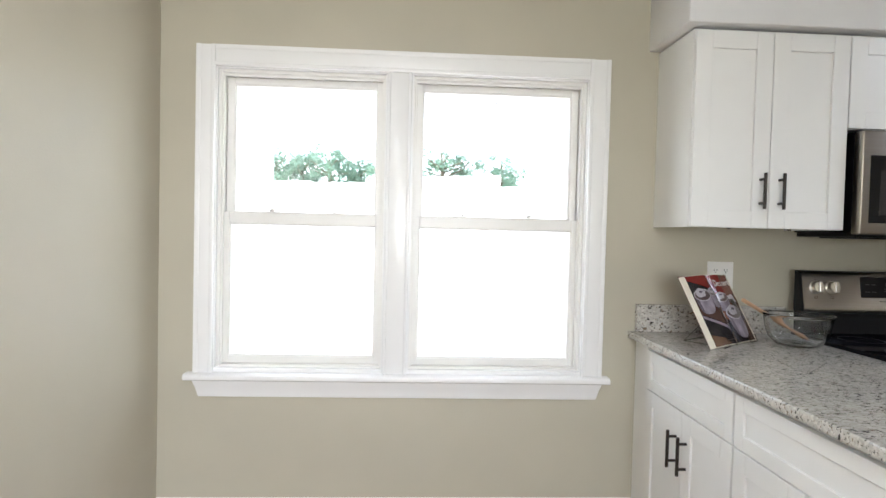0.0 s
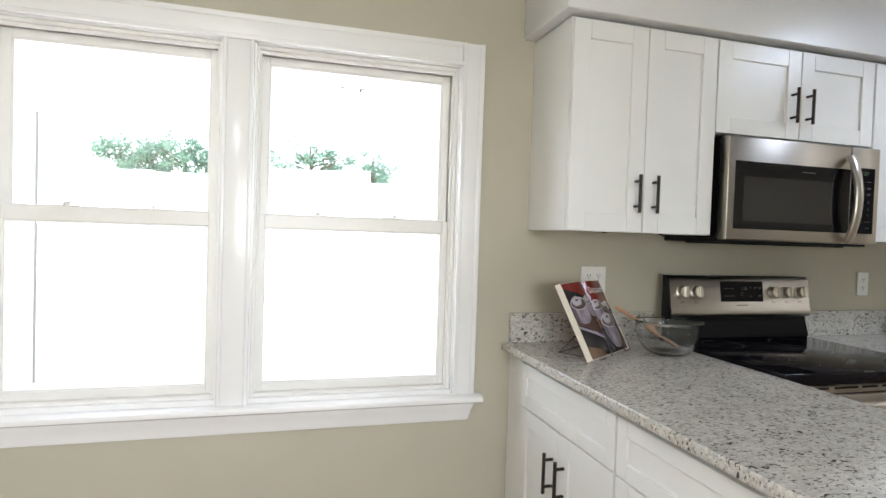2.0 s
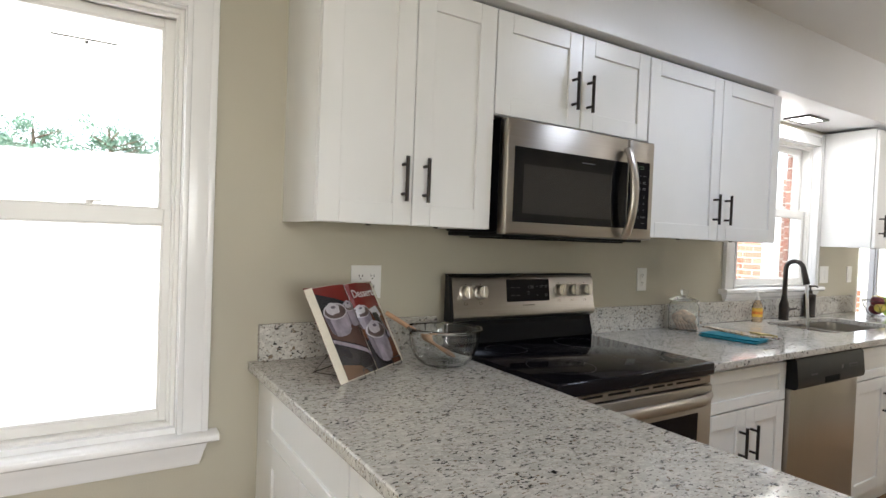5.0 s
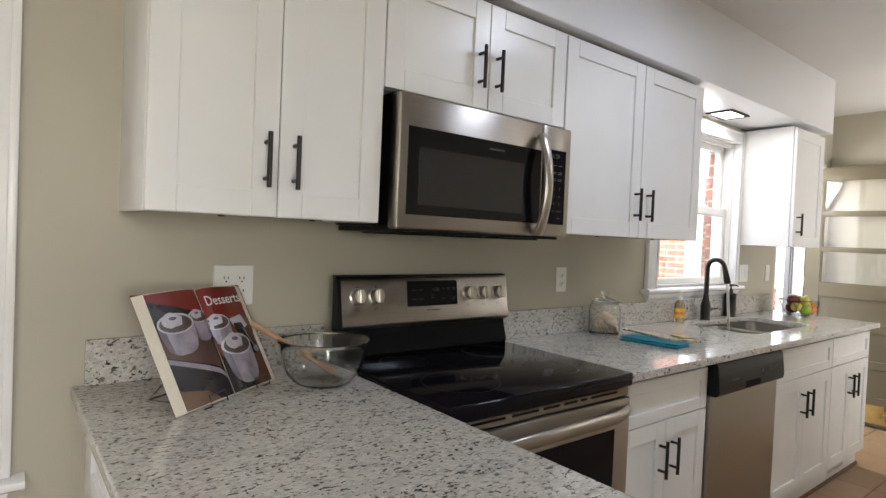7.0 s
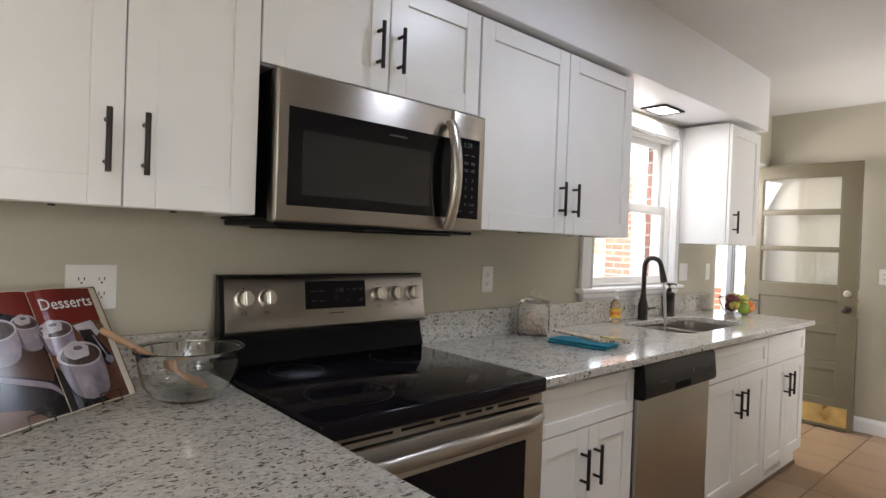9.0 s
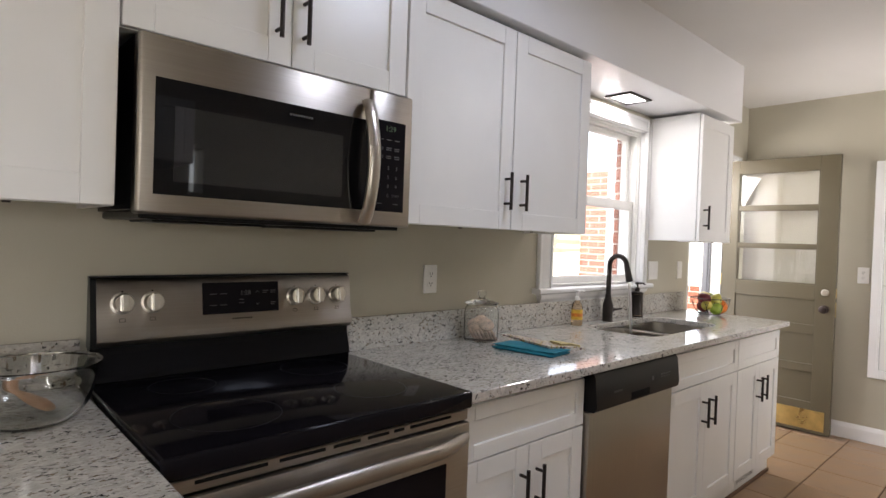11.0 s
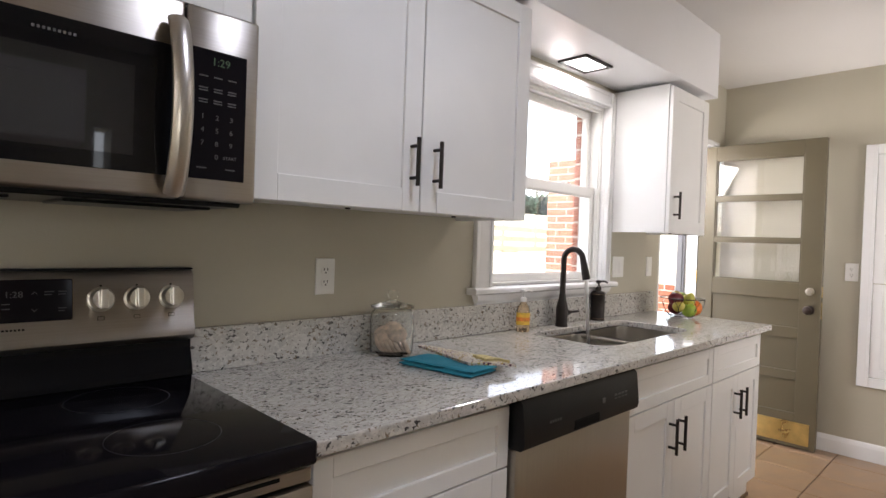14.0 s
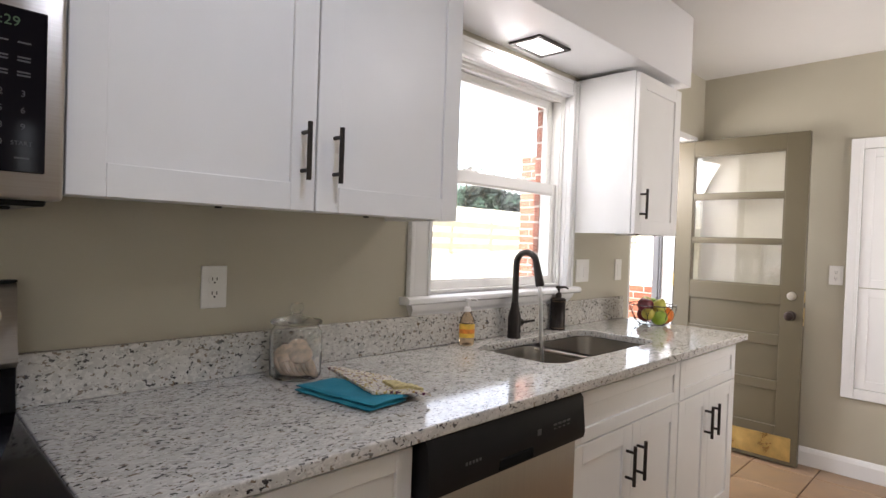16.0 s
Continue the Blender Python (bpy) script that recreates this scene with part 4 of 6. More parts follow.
# ---- back door, east wall ----
def back_door():
    w = tagged(thing("door_1", (6.12, 2.51, 0.0), "open olive-green wooden door with three panes and brass kick plate", "door"), kind="structure")
    xa, xb = 6.10, 6.141
    y0, y1 = 1.722, 2.508
    gl, gr = 1.845, 2.398
    bm = bmesh.new()
    z0, z1 = 0.012, 2.045
    box(bm, xa, y0, z0, xb, gl, z1, 0.002)
    box(bm, xa, gr, z0, xb, y1, z1, 0.002)
    rails = [(z0, 0.235), (0.452, 0.512), (0.730, 0.800), (0.985, 1.095), (1.362, 1.386), (1.652, 1.680), (1.945, z1)]
    for a, b in rails:
        d = 0.004 if 1.2 < a < 1.9 else 0
        box(bm, xa + d, gl, a, xb - d, gr, b, 0.002)
    slabob = part("slab", bm, M["doorgreen"], w)
    for (a, b) in ((0.235, 0.452), (0.512, 0.730), (0.800, 0.985)):
        bm = bmesh.new()
        box(bm, xa + 0.013, gl - 0.004, a - 0.004, xb - 0.013, gr + 0.004, b + 0.004)
        part("panel", bm, M["doorgreen"], w)
    for (a, b) in ((1.095, 1.362), (1.386, 1.652), (1.680, 1.945)):
        bm = bmesh.new()
        box(bm, xa + 0.018, gl - 0.004, a - 0.004, xa + 0.022, gr + 0.004, b + 0.004)
        p = part("pane", bm, M["pane"], w, "clear door pane")
        p.visible_shadow = False
        bm = bmesh.new()
        for q in ((gl, a, gl + 0.009, b), (gr - 0.009, a, gr, b), (gl + 0.009, a, gr - 0.009, a + 0.009), (gl + 0.009, b - 0.009, gr - 0.009, b)):
            box(bm, xa + 0.008, q[0], q[1], xa + 0.0175, q[2], q[3])
            box(bm, xa + 0.0225, q[0], q[1], xb - 0.008, q[2], q[3])
        part("glazing_bead", bm, M["doorgreen"], p)
    bm = bmesh.new()
    box(bm, xa - 0.0015, 1.757, 0.034, xa, 2.47, 0.178)
    kp = part("kick_plate", bm, M["brass"], w, "worn brass kick plate")
    bm = bmesh.new()
    for yy in (1.77, 2.0, 2.23, 2.457):
        for zz in (0.045, 0.167):
            tube(bm, [(xa - 0.001, yy, zz), (xa - 0.003, yy, zz)], 0.004, 8)
    part("screw", bm, M["brass"], kp)
    bm = bmesh.new()
    lathe(bm, [(0, 0), (0.030, 0), (0.030, 0.004), (0.012, 0.008), (0.011, 0.028), (0.022, 0.036), (0.027, 0.05), (0.025, 0.06), (0.015, 0.066), (0, 0.066)], sides=24)
    part("knob", bm, material("aged_bronze_knob", (0.06, 0.045, 0.04), 0.3, 0.7), w, "dark bronze door knob", smooth=True, M4=pose(xa, 1.785, 0.925, 0, -90))
    bm = bmesh.new()
    lathe(bm, [(0, 0), (0.026, 0), (0.026, 0.006), (0.022, 0.012), (0.015, 0.014), (0.015, 0.018), (0, 0.018)], sides=24)
    part("deadbolt", bm, material("satin_nickel", (0.6, 0.56, 0.48), 0.3, 0.9), w, "round satin deadbolt", smooth=True, M4=pose(xa, 1.785, 1.045, 0, -90))
    bm = bmesh.new()
    box(bm, xa + 0.008, y0 - 0.0015, 0.87, xb - 0.008, y0, 0.98)
    box(bm, xa + 0.008, y0 - 0.0015, 1.01, xb - 0.008, y0, 1.08)
    part("latch_plate", bm, M["brass"], w)
    for hz in (0.25, 1.05, 1.8):
        bm = bmesh.new()
        tube(bm, [(xa - 0.004, y1 + 0.003, hz), (xa - 0.004, y1 + 0.003, hz + 0.09)], 0.005, 8)
        part("hinge", bm, M["brass"], w)


back_door()
bm = bmesh.new()
box(bm, DX0 - 0.001, W - 0.001, 0, DX0 + 0.02, W + T + 0.01, DTOP)
box(bm, DX1 - 0.002, W + 0.001, 0, DX1 + 0.001, W + T + 0.01, DTOP)
box(bm, DX0 + 0.02, W - 0.001, DTOP - 0.02, DX1 - 0.002, W + T + 0.01, DTOP + 0.001)
box(bm, DX0 - 0.055, W - 0.016, DTOP - 0.045, 5.985, W - 0.001, DTOP - 0.004, 0.003)
part("door_frame", bm, M["trim"], kind="structure")
bm = bmesh.new()
box(bm, DX1 - 0.018, W + 0.110, 0.02, DX1 - 0.002, W + 0.124, DTOP - 0.02)
part("weatherstrip", bm, M["slot"], kind="structure")
bm = bmesh.new()
box(bm, DX0 + 0.02, W + 0.02, -0.006, DX1 - 0.002, W + T + 0.04, 0.012, 0.004)
part("threshold", bm, M["brass"], kind="structure")


def ironing_board_cupboard():
    y1, y0, z0, z1 = 1.540, 1.0, 0.465, 1.992
    c = thing("wall_cupboard", (XE, (y0 + y1) / 2, z0), "white built-in wall cupboard with a closed two-panel door", "cupboard")
    bm = bmesh.new()
    f = 0.062
    for b in ((y0, z0, y0 + f, z1), (y1 - f, z0, y1, z1), (y0 + f, z0, y1 - f, z0 + f), (y0 + f, z1 - f, y1 - f, z1)):
        box(bm, XE - 0.022, b[0], b[1], XE, b[2], b[3], 0.003)
    for b in ((y0 + f - 0.014, z0 + f - 0.014, y0 + f, z1 - f + 0.014), (y1 - f, z0 + f - 0.014, y1 - f + 0.014, z1 - f + 0.014)):
        box(bm, XE - 0.027, b[0], b[1], XE - 0.02, b[2], b[3], 0.002)
    part("casing", bm, M["trim"], c)
    a, b = y0 + f + 0.002, y1 - f - 0.002
    for q0, q1 in ((z0 + f + 0.002, 1.115), (1.12, z1 - f - 0.002)):
        bm = bmesh.new()
        s = 0.05
        box(bm, XE - 0.012, a, q0, XE, a + s, q1, 0.0015)
        box(bm, XE - 0.012, b - s, q0, XE, b, q1, 0.0015)
        box(bm, XE - 0.012, a + s, q0, XE, b - s, q0 + s, 0.0015)
        box(bm, XE - 0.012, a + s, q1 - s, XE, b - s, q1, 0.0015)
        box(bm, XE - 0.005, a + s - 0.002, q0 + s - 0.002, XE, b - s + 0.002, q1 - s + 0.002)
        part("door", bm, M["trim"], c)


ironing_board_cupboard()


# ---- outlets and switches ----
def outlet(x, z, M4, label, gangs=1, kind="duplex", w=0.07, h=0.115):
    """Cover plate in the xz plane facing -y, at the origin, then M4."""
    name = "wall_switch" if kind == "switch" else "electrical_outlet"
    c = thing(name, M4.translation, label, "switch" if kind == "switch" else "outlet")
    W2 = w + 0.046 * (gangs - 1)
    bm = bmesh.new()
    box(bm, -W2 / 2, -0.006, -h / 2, W2 / 2, 0, h / 2, 0.002, 2)
    part("plate", bm, M["plate"], c, M4=M4)
    for g in range(gangs):
        cx = (g - (gangs - 1) / 2) * 0.046
        if kind == "switch":
            bm = bmesh.new()
            box(bm, cx - 0.0165, -0.008, -0.033, cx + 0.0165, -0.005, 0.033, 0.001)
            part("rocker", bm, M["plate"], c, M4=M4)
            continue
        for sz in (-0.0195, 0.0195):
            bm = bmesh.new()
            prism(bm, [(cx + 0.0165 * math.cos(t) * 1.0, sz + 0.0145 * math.sin(t)) for t in [2 * math.pi * k / 16 for k in range(16)]], "y", -0.0078, -0.005)
            r = part("receptacle", bm, M["plate"], c, M4=M4)
            bm = bmesh.new()
            for dx in (-0.0062, 0.0062):
                box(bm, cx + dx - 0.0012, -0.0082, sz - 0.001, cx + dx + 0.0012, -0.0075, sz + 0.0075)
            box(bm, cx - 0.0022, -0.0082, sz - 0.0095, cx + 0.0022, -0.0075, sz - 0.005)
            part("slot", bm, M["slot"], r, M4=M4)
    return c


outlet(0, 0, pose(1.308, W, 1.168), "white double-gang outlet plate on the beige wall above the worktop", 2, w=0.072, h=0.12)
outlet(0, 0, pose(2.819, W, 1.165), "white outlet plate on the beige wall above the granite backsplash")
outlet(0, 0, pose(4.705, W, 1.182), "white switch plate beside the sink window", kind="switch", gangs=2, w=0.075)
outlet(0, 0, pose(5.08, W, 1.182), "white switch plate beside the back door opening", kind="switch")
outlet(0, 0, pose(XE, 1.590, 1.182, 0, 0, -90), "white outlet plate on the beige wall beside the built-in cupboard")


# ---- lamps ----
def flat_lamp(name, x, y, z, sx, sy, label, trim):
    c = thing(name, (x, y, z), label, "ceiling lamp")
    bm = bmesh.new()
    f = 0.02
    for b in ((-sx / 2, -sy / 2, sx / 2, -sy / 2 + f), (-sx / 2, sy / 2 - f, sx / 2, sy / 2), (-sx / 2, -sy / 2 + f, -sx / 2 + f, sy / 2 - f), (sx / 2 - f, -sy / 2 + f, sx / 2, sy / 2 - f)):
        box(bm, x + b[0], y + b[1], z - 0.010, x + b[2], y + b[3], z, 0.002)
    part("frame", bm, trim, c)
    bm = bmesh.new()
    box(bm, x - sx / 2 + f, y - sy / 2 + f, z - 0.006, x + sx / 2 - f, y + sy / 2 - f, z - 0.001)
    part("diffuser", bm, M["lampglow"], c, "glowing white diffuser")


flat_lamp("soffit_lamp", 4.10, 2.272, SOF, 0.225, 0.155, "square recessed lamp with a dark bronze trim under the soffit", M["bronze"])
flat_lamp("ceiling_lamp", 2.8, 1.2, CEIL, 0.32, 0.32, "flat square ceiling lamp, lit, out of view", M["trim"])
# unseen lamp body, added to go with the kitchen fill
flat_lamp("ceiling_lamp", 4.6, 0.3, CEIL, 0.32, 0.32, "flat square ceiling lamp, lit, out of view", M["trim"])
# unseen lamp body, added to go with the dining fill
flat_lamp("ceiling_lamp", -0.35, 0.1, CEIL, 0.44, 0.44, "flat square ceiling lamp, lit, out of view", M["trim"])


# ---- cupboard on the other side, which the dark glass mirrors ----
c = thing("fridge_cabinet", (2.1, -0.7, 1.76), "white two-door shaker cabinet above the refrigerator space", "cabinet")
bm = bmesh.new()
box(bm, 1.65, -1.0, 1.76, 2.57, -0.40, 2.16, 0.001)
part("body", bm, M["white"], c)
M180 = pose(2.11, -0.38, 0, 0, 0, 180)
for a, b, hx in ((-0.46, -0.0015, -0.04), (0.0015, 0.46, 0.04)):
    d = shaker("door", a, b, 1.765, 2.155, 0, c, 0.062, M180)
    handle(d, hx, 1.86, 0, M4=M180)


# ---- loose things on the worktops ----
def cookbook():
    c = thing("cookbook", (1.233, 2.104, 0.915), "open cookbook with red and brown pages on a wire stand", "book")
    P = pose(1.233, 2.104, 0.9235, 0, 0, 35.2) @ pose(0, 0, 0, -28.3, 0.4)
    w, h = 0.190, 0.292
    WL = w - 0.024          # printed width of the left page, whose edges fan out
    cover = material("book_cover", (0.16, 0.035, 0.03), 0.4, var=0.1, scale=12)
    paper = material("page_edges", (0.66, 0.61, 0.50), 0.7, var=0.12, scale=90, stretch=(40, 1, 1))
    red = material("page_red", (0.17, 0.022, 0.017), 0.22, var=0.12, scale=8)
    brown = material("page_brown", (0.085, 0.048, 0.038), 0.22, var=0.35, scale=10)
    dark = material("page_dark", (0.02, 0.017, 0.018), 0.22, var=0.3, scale=14)
    shade = material("page_cup_shade", (0.13, 0.11, 0.13), 0.25, var=0.2, scale=30)
    cup = material("page_cup", (0.27, 0.235, 0.27), 0.25, var=0.3, scale=25)
    cream = material("page_cream", (0.46, 0.43, 0.45), 0.25, var=0.12, scale=60)
    choc = material("page_chocolate", (0.06, 0.035, 0.03), 0.3, var=0.5, scale=120)
    wood = material("page_wood", (0.13, 0.055, 0.032), 0.22, var=0.3, scale=20)
    tan = material("page_tan", (0.15, 0.085, 0.05), 0.25, var=0.2, scale=15)
    # boards behind, blocks of pages, and the printed spread as flat shapes
    for s in (-1, 1):
        bm = bmesh.new()
        box(bm, min(0, s * (w - 0.001)), 0.022, -0.004, max(0, s * (w + (0.004 if s < 0 else 0.012))), 0.0245, h + 0.006, 0.001)
        part("cover_board", bm, cover, c, "dark red cover board", M4=P)
    def curve_y(x):
        a = min(1.0, abs(x) / w)
        return 0.010 - 0.012 * math.sin(math.pi * min(1, a * 1.15) ** 0.6) + (0.0 if x < 0 else 0.003 * a)
    for s, back in ((-1, 0.022), (1, 0.022)):
        bm = bmesh.new()
        n = 10
        xs = [s * (WL if s < 0 else 0.172) * k / n for k in range(n + 1)]
        outline = [(x, curve_y(x)) for x in xs] + [(s * (w if s < 0 else w + 0.008), back), (0, back)]
        prism(bm, outline, "z", 0, h)
        block = part("page_block", bm, paper, c, "block of cream pages", M4=P)
        if s > 0:
            bm = bmesh.new()
            for k in range(3):
                box(bm, xs[-1], 0.014 + 0.0025 * k, 0.0, xs[-1] + 0.012 + 0.005 * k, 0.016 + 0.0025 * k, h * (0.98 if k else 0.3), 0.0004)
            part("loose_page", bm, paper, c, M4=P)

    def patch(name, pts, mat, lift, label=""):
        """A flat printed shape that follows the page's curve; pts in page metres."""
        bm = bmesh.new()
        vs = [bm.verts.new((x, 0, z)) for x, z in pts]
        f = bm.faces.new(vs)
        x0, x1 = min(p[0] for p in pts), max(p[0] for p in pts)
        n = max(1, int((x1 - x0) / 0.014))
        for k in range(1, n + 1):
            xx = x0 + (x1 - x0) * k / (n + 1)
            bmesh.ops.bisect_plane(bm, geom=bm.verts[:] + bm.edges[:] + bm.faces[:], plane_co=(xx, 0, 0), plane_no=(1, 0, 0))
        for v in bm.verts:
            v.co.y = curve_y(v.co.x) - lift
        return part(name, bm, mat, c, label, M4=P)

    def ell(cx, cz, rx, rz, n=28, a0=0, a1=360):
        return [(cx + rx * math.cos(radians(a0 + (a1 - a0) * k / n)), cz + rz * math.sin(radians(a0 + (a1 - a0) * k / n))) for k in range(n if a1 - a0 == 360 else n + 1)]

    e = 0.0004
    R1 = 0.169
    patch("printed_page", [(-WL, 0.002), (-0.001, 0.002), (-0.001, h - 0.002), (-WL, h - 0.002)], dark, e)
    patch("printed_page", [(0.001, 0.002), (R1, 0.002), (R1, h - 0.002), (0.001, h - 0.002)], wood, e)
    patch("printed_band", [(-0.10, h * 0.86), (-0.001, h * 0.74), (-0.001, h - 0.002), (-WL, h - 0.002), (-WL, h * 0.93)], red, 2 * e)
    patch("printed_board", [(-WL, h * 0.45), (-0.02, h * 0.26), (-0.001, h * 0.36), (-0.001, h * 0.62), (-WL, h * 0.7)], brown, 2 * e)
    patch("printed_band", [(0.001, h * 0.68), (R1, h * 0.70), (R1, h - 0.002), (0.001, h - 0.002)], red, 2 * e)
    patch("printed_cloth", [(0.075, h * 0.665), (0.135, h * 0.70), (0.16, h * 0.60), (0.10, h * 0.5)], cream, 3 * e)
    patch("printed_shadow", [(0.085, h * 0.62), (0.125, h * 0.62), (0.160, h * 0.38), (0.14, h * 0.28), (0.10, h * 0.40)], dark, 4 * e)
    patch("printed_shadow", [(0.001, 0.002), (0.10, 0.002), (0.07, 0.03), (0.03, 0.06), (0.001, 0.11)], dark, 3 * e)
    patch("printed_napkin", [(-WL, 0.128), (-WL, 0.116), (-0.03, 0.060), (-0.006, 0.040), (-0.004, 0.052), (-0.028, 0.074)], cup, 4 * e)
    patch("printed_shadow", [(-WL, 0.002), (-0.06, 0.002), (-0.09, 0.03), (-WL, 0.05)], tan, 3 * e)
    # cups with cream
    for cx, cz, rw, hh, k in ((-0.036, h * 0.74, 0.034, 0.06, 4), (-0.113, h * 0.71, 0.052, 0.072, 8), (0.028, h * 0.655, 0.042, 0.055, 5), (0.066, h * 0.42, 0.060, 0.098, 9)):
        half = [(1.0, 0.0), (0.97, 0.35), (0.90, 0.68), (0.78, 0.90), (0.55, 1.04), (0.25, 1.10)]
        body = [(cx - rw * a, cz - hh * b) for a, b in half] + [(cx + rw * a, cz - hh * b) for a, b in half[::-1]]
        patch("printed_cup", body, cup, (k + 1) * e)
        patch("printed_cup_shade", [(cx - rw * a, cz - hh * b) for a, b in half[:5]] + [(cx - rw * 0.62, cz - hh * 0.6), (cx - rw * 0.7, cz)], shade, (k + 2) * e)
        patch("printed_cup_rim", ell(cx, cz, rw, rw * 0.5), cream, (k + 3) * e)
        patch("printed_filling", ell(cx, cz - 0.001, rw * 0.9, rw * 0.41), choc, (k + 4) * e)
        patch("printed_cream", [(px + 0.035 * rw * math.sin(j * 1.4), pz + 0.04 * rw * math.cos(j * 1.1)) for j, (px, pz) in enumerate(ell(cx - rw * 0.16, cz + rw * 0.16, rw * 0.56, rw * 0.36, 22))], cream, (k + 5) * e)
        patch("printed_swirl", ell(cx - rw * 0.1, cz + rw * 0.25, rw * 0.22, rw * 0.09, 10), shade, (k + 6) * e)
    patch("printed_spoon", ell(0.145, h * 0.34, 0.014, 0.010), cup, 12 * e)
    patch("printed_spoon", [(0.139, h * 0.36), (0.118, h * 0.56), (0.121, h * 0.565), (0.144, h * 0.37)], cup, 12 * e)
    patch("printed_wood", [(0.14, h * 0.66), (R1, h * 0.66), (R1, h * 0.5), (0.155, h * 0.55)], tan, 6 * e)
    white = material("page_title", (0.75, 0.72, 0.68), 0.4)
    text_mesh("title", "Desserts", 0.0395, P @ pose(0.079, curve_y(0.079) - 0.0035, h * 0.86, 90, 0, 0), white, c, 0.0002)
    return c


def book_stand():
    c = thing("book_stand", (1.233, 2.104, 0.915), "thin dark wire book stand on the granite worktop", "stand")
    P = pose(1.233, 2.104, 0.9185, 0, 0, 35.2)
    B = P @ pose(0, 0, 0, -28.3)
    bm = bmesh.new()
    r = 0.0018
    wire = []
    for s in (-1, 1):
        wire.append([B @ Vector((s * 0.115, 0.0285, 0.0)), B @ Vector((s * 0.115, 0.0285, 0.14))])
        wire.append([B @ Vector((s * 0.115, 0.0285, 0.0)), B @ Vector((s * 0.115, -0.018, -0.004)), B @ Vector((s * 0.115, -0.020, 0.022)), B @ Vector((s * 0.06, -0.020, 0.022)), B @ Vector((s * 0.06, -0.018, -0.004))])
        wire.append([B @ Vector((s * 0.115, 0.0285, 0.12)), P @ Vector((s * 0.115, 0.165, -0.0015)), P @ Vector((s * 0.115, 0.035, -0.0015))])
    wire.append([B @ Vector((-0.115, 0.0285, 0.14)), B @ Vector((0.115, 0.0285, 0.14))])
    wire.append([P @ Vector((-0.115, 0.165, -0.0015)), P @ Vector((0.115, 0.165, -0.0015))])
    for wv in wire:
        tube(bm, wv, r, 8)
    part("wire_frame", bm, M["bronze"], c, smooth=True)
    return c


cookbook()
book_stand()


def mixing_bowl():
    c = thing("mixing_bowl", (1.474, 2.118, 0.9145), "clear glass mixing bowl on the granite worktop beside the range", "bowl")
    prof = [(0, 0), (0.056, 0), (0.062, 0.003), (0.074, 0.010), (0.089, 0.030), (0.097, 0.055), (0.1015, 0.080), (0.104, 0.096), (0.109, 0.098), (0.109, 0.103), (0.104, 0.104)]
    inner = [(0.1005, 0.100), (0.098, 0.080), (0.0935, 0.055), (0.0855, 0.032), (0.070, 0.013), (0.056, 0.0045), (0, 0.0045)]
    bm = bmesh.new()
    prof = [(a * 1.17, b * 1.22) for a, b in prof]
    inner = [(a * 1.17, b * 1.22) for a, b in inner]
    lathe(bm, prof + inner, (1.474, 2.118, 0.9145), 56)
    part("bowl", bm, M["glass"], c, smooth=True)


def wooden_spoon():
    c = thing("wooden_spoon", (1.45, 2.14, 0.93), "pale wooden spoon resting in the glass bowl", "spoon")
    wood = material("pale_wood", (0.42, 0.25, 0.14), 0.5, var=0.18, scale=8, bump=0.2, bscale=60, stretch=(1, 1, 6))
    a, b = Vector((1.296, 2.205, 1.084)), Vector((1.515, 2.105, 0.938))
    d = (b - a).normalized()
    bm = bmesh.new()
    L = (b - a).length
    pts = [a + d * L * s for s in (0, 0.02, 0.3, 0.6, 0.72, 0.80, 0.9, 0.97, 1.0)]
    tube(bm, pts, [0.005, 0.008, 0.0075, 0.009, 0.014, 0.024, 0.030, 0.022, 0.006], 16)
    up = Vector((0, 0, 1))
    nrm = (up - d * up.dot(d)).normalized()
    for v in bm.verts:
        s = (v.co - a).dot(d) / L
        if s > 0.66:
            off = (v.co - a - d * (v.co - a).dot(d)).dot(nrm)
            v.co -= nrm * off * 0.62
            if off > 0:
                v.co -= nrm * 0.004 * min(1, (s - 0.66) * 8)
    part("spoon_body", bm, wood, c, smooth=True)


mixing_bowl()
wooden_spoon()


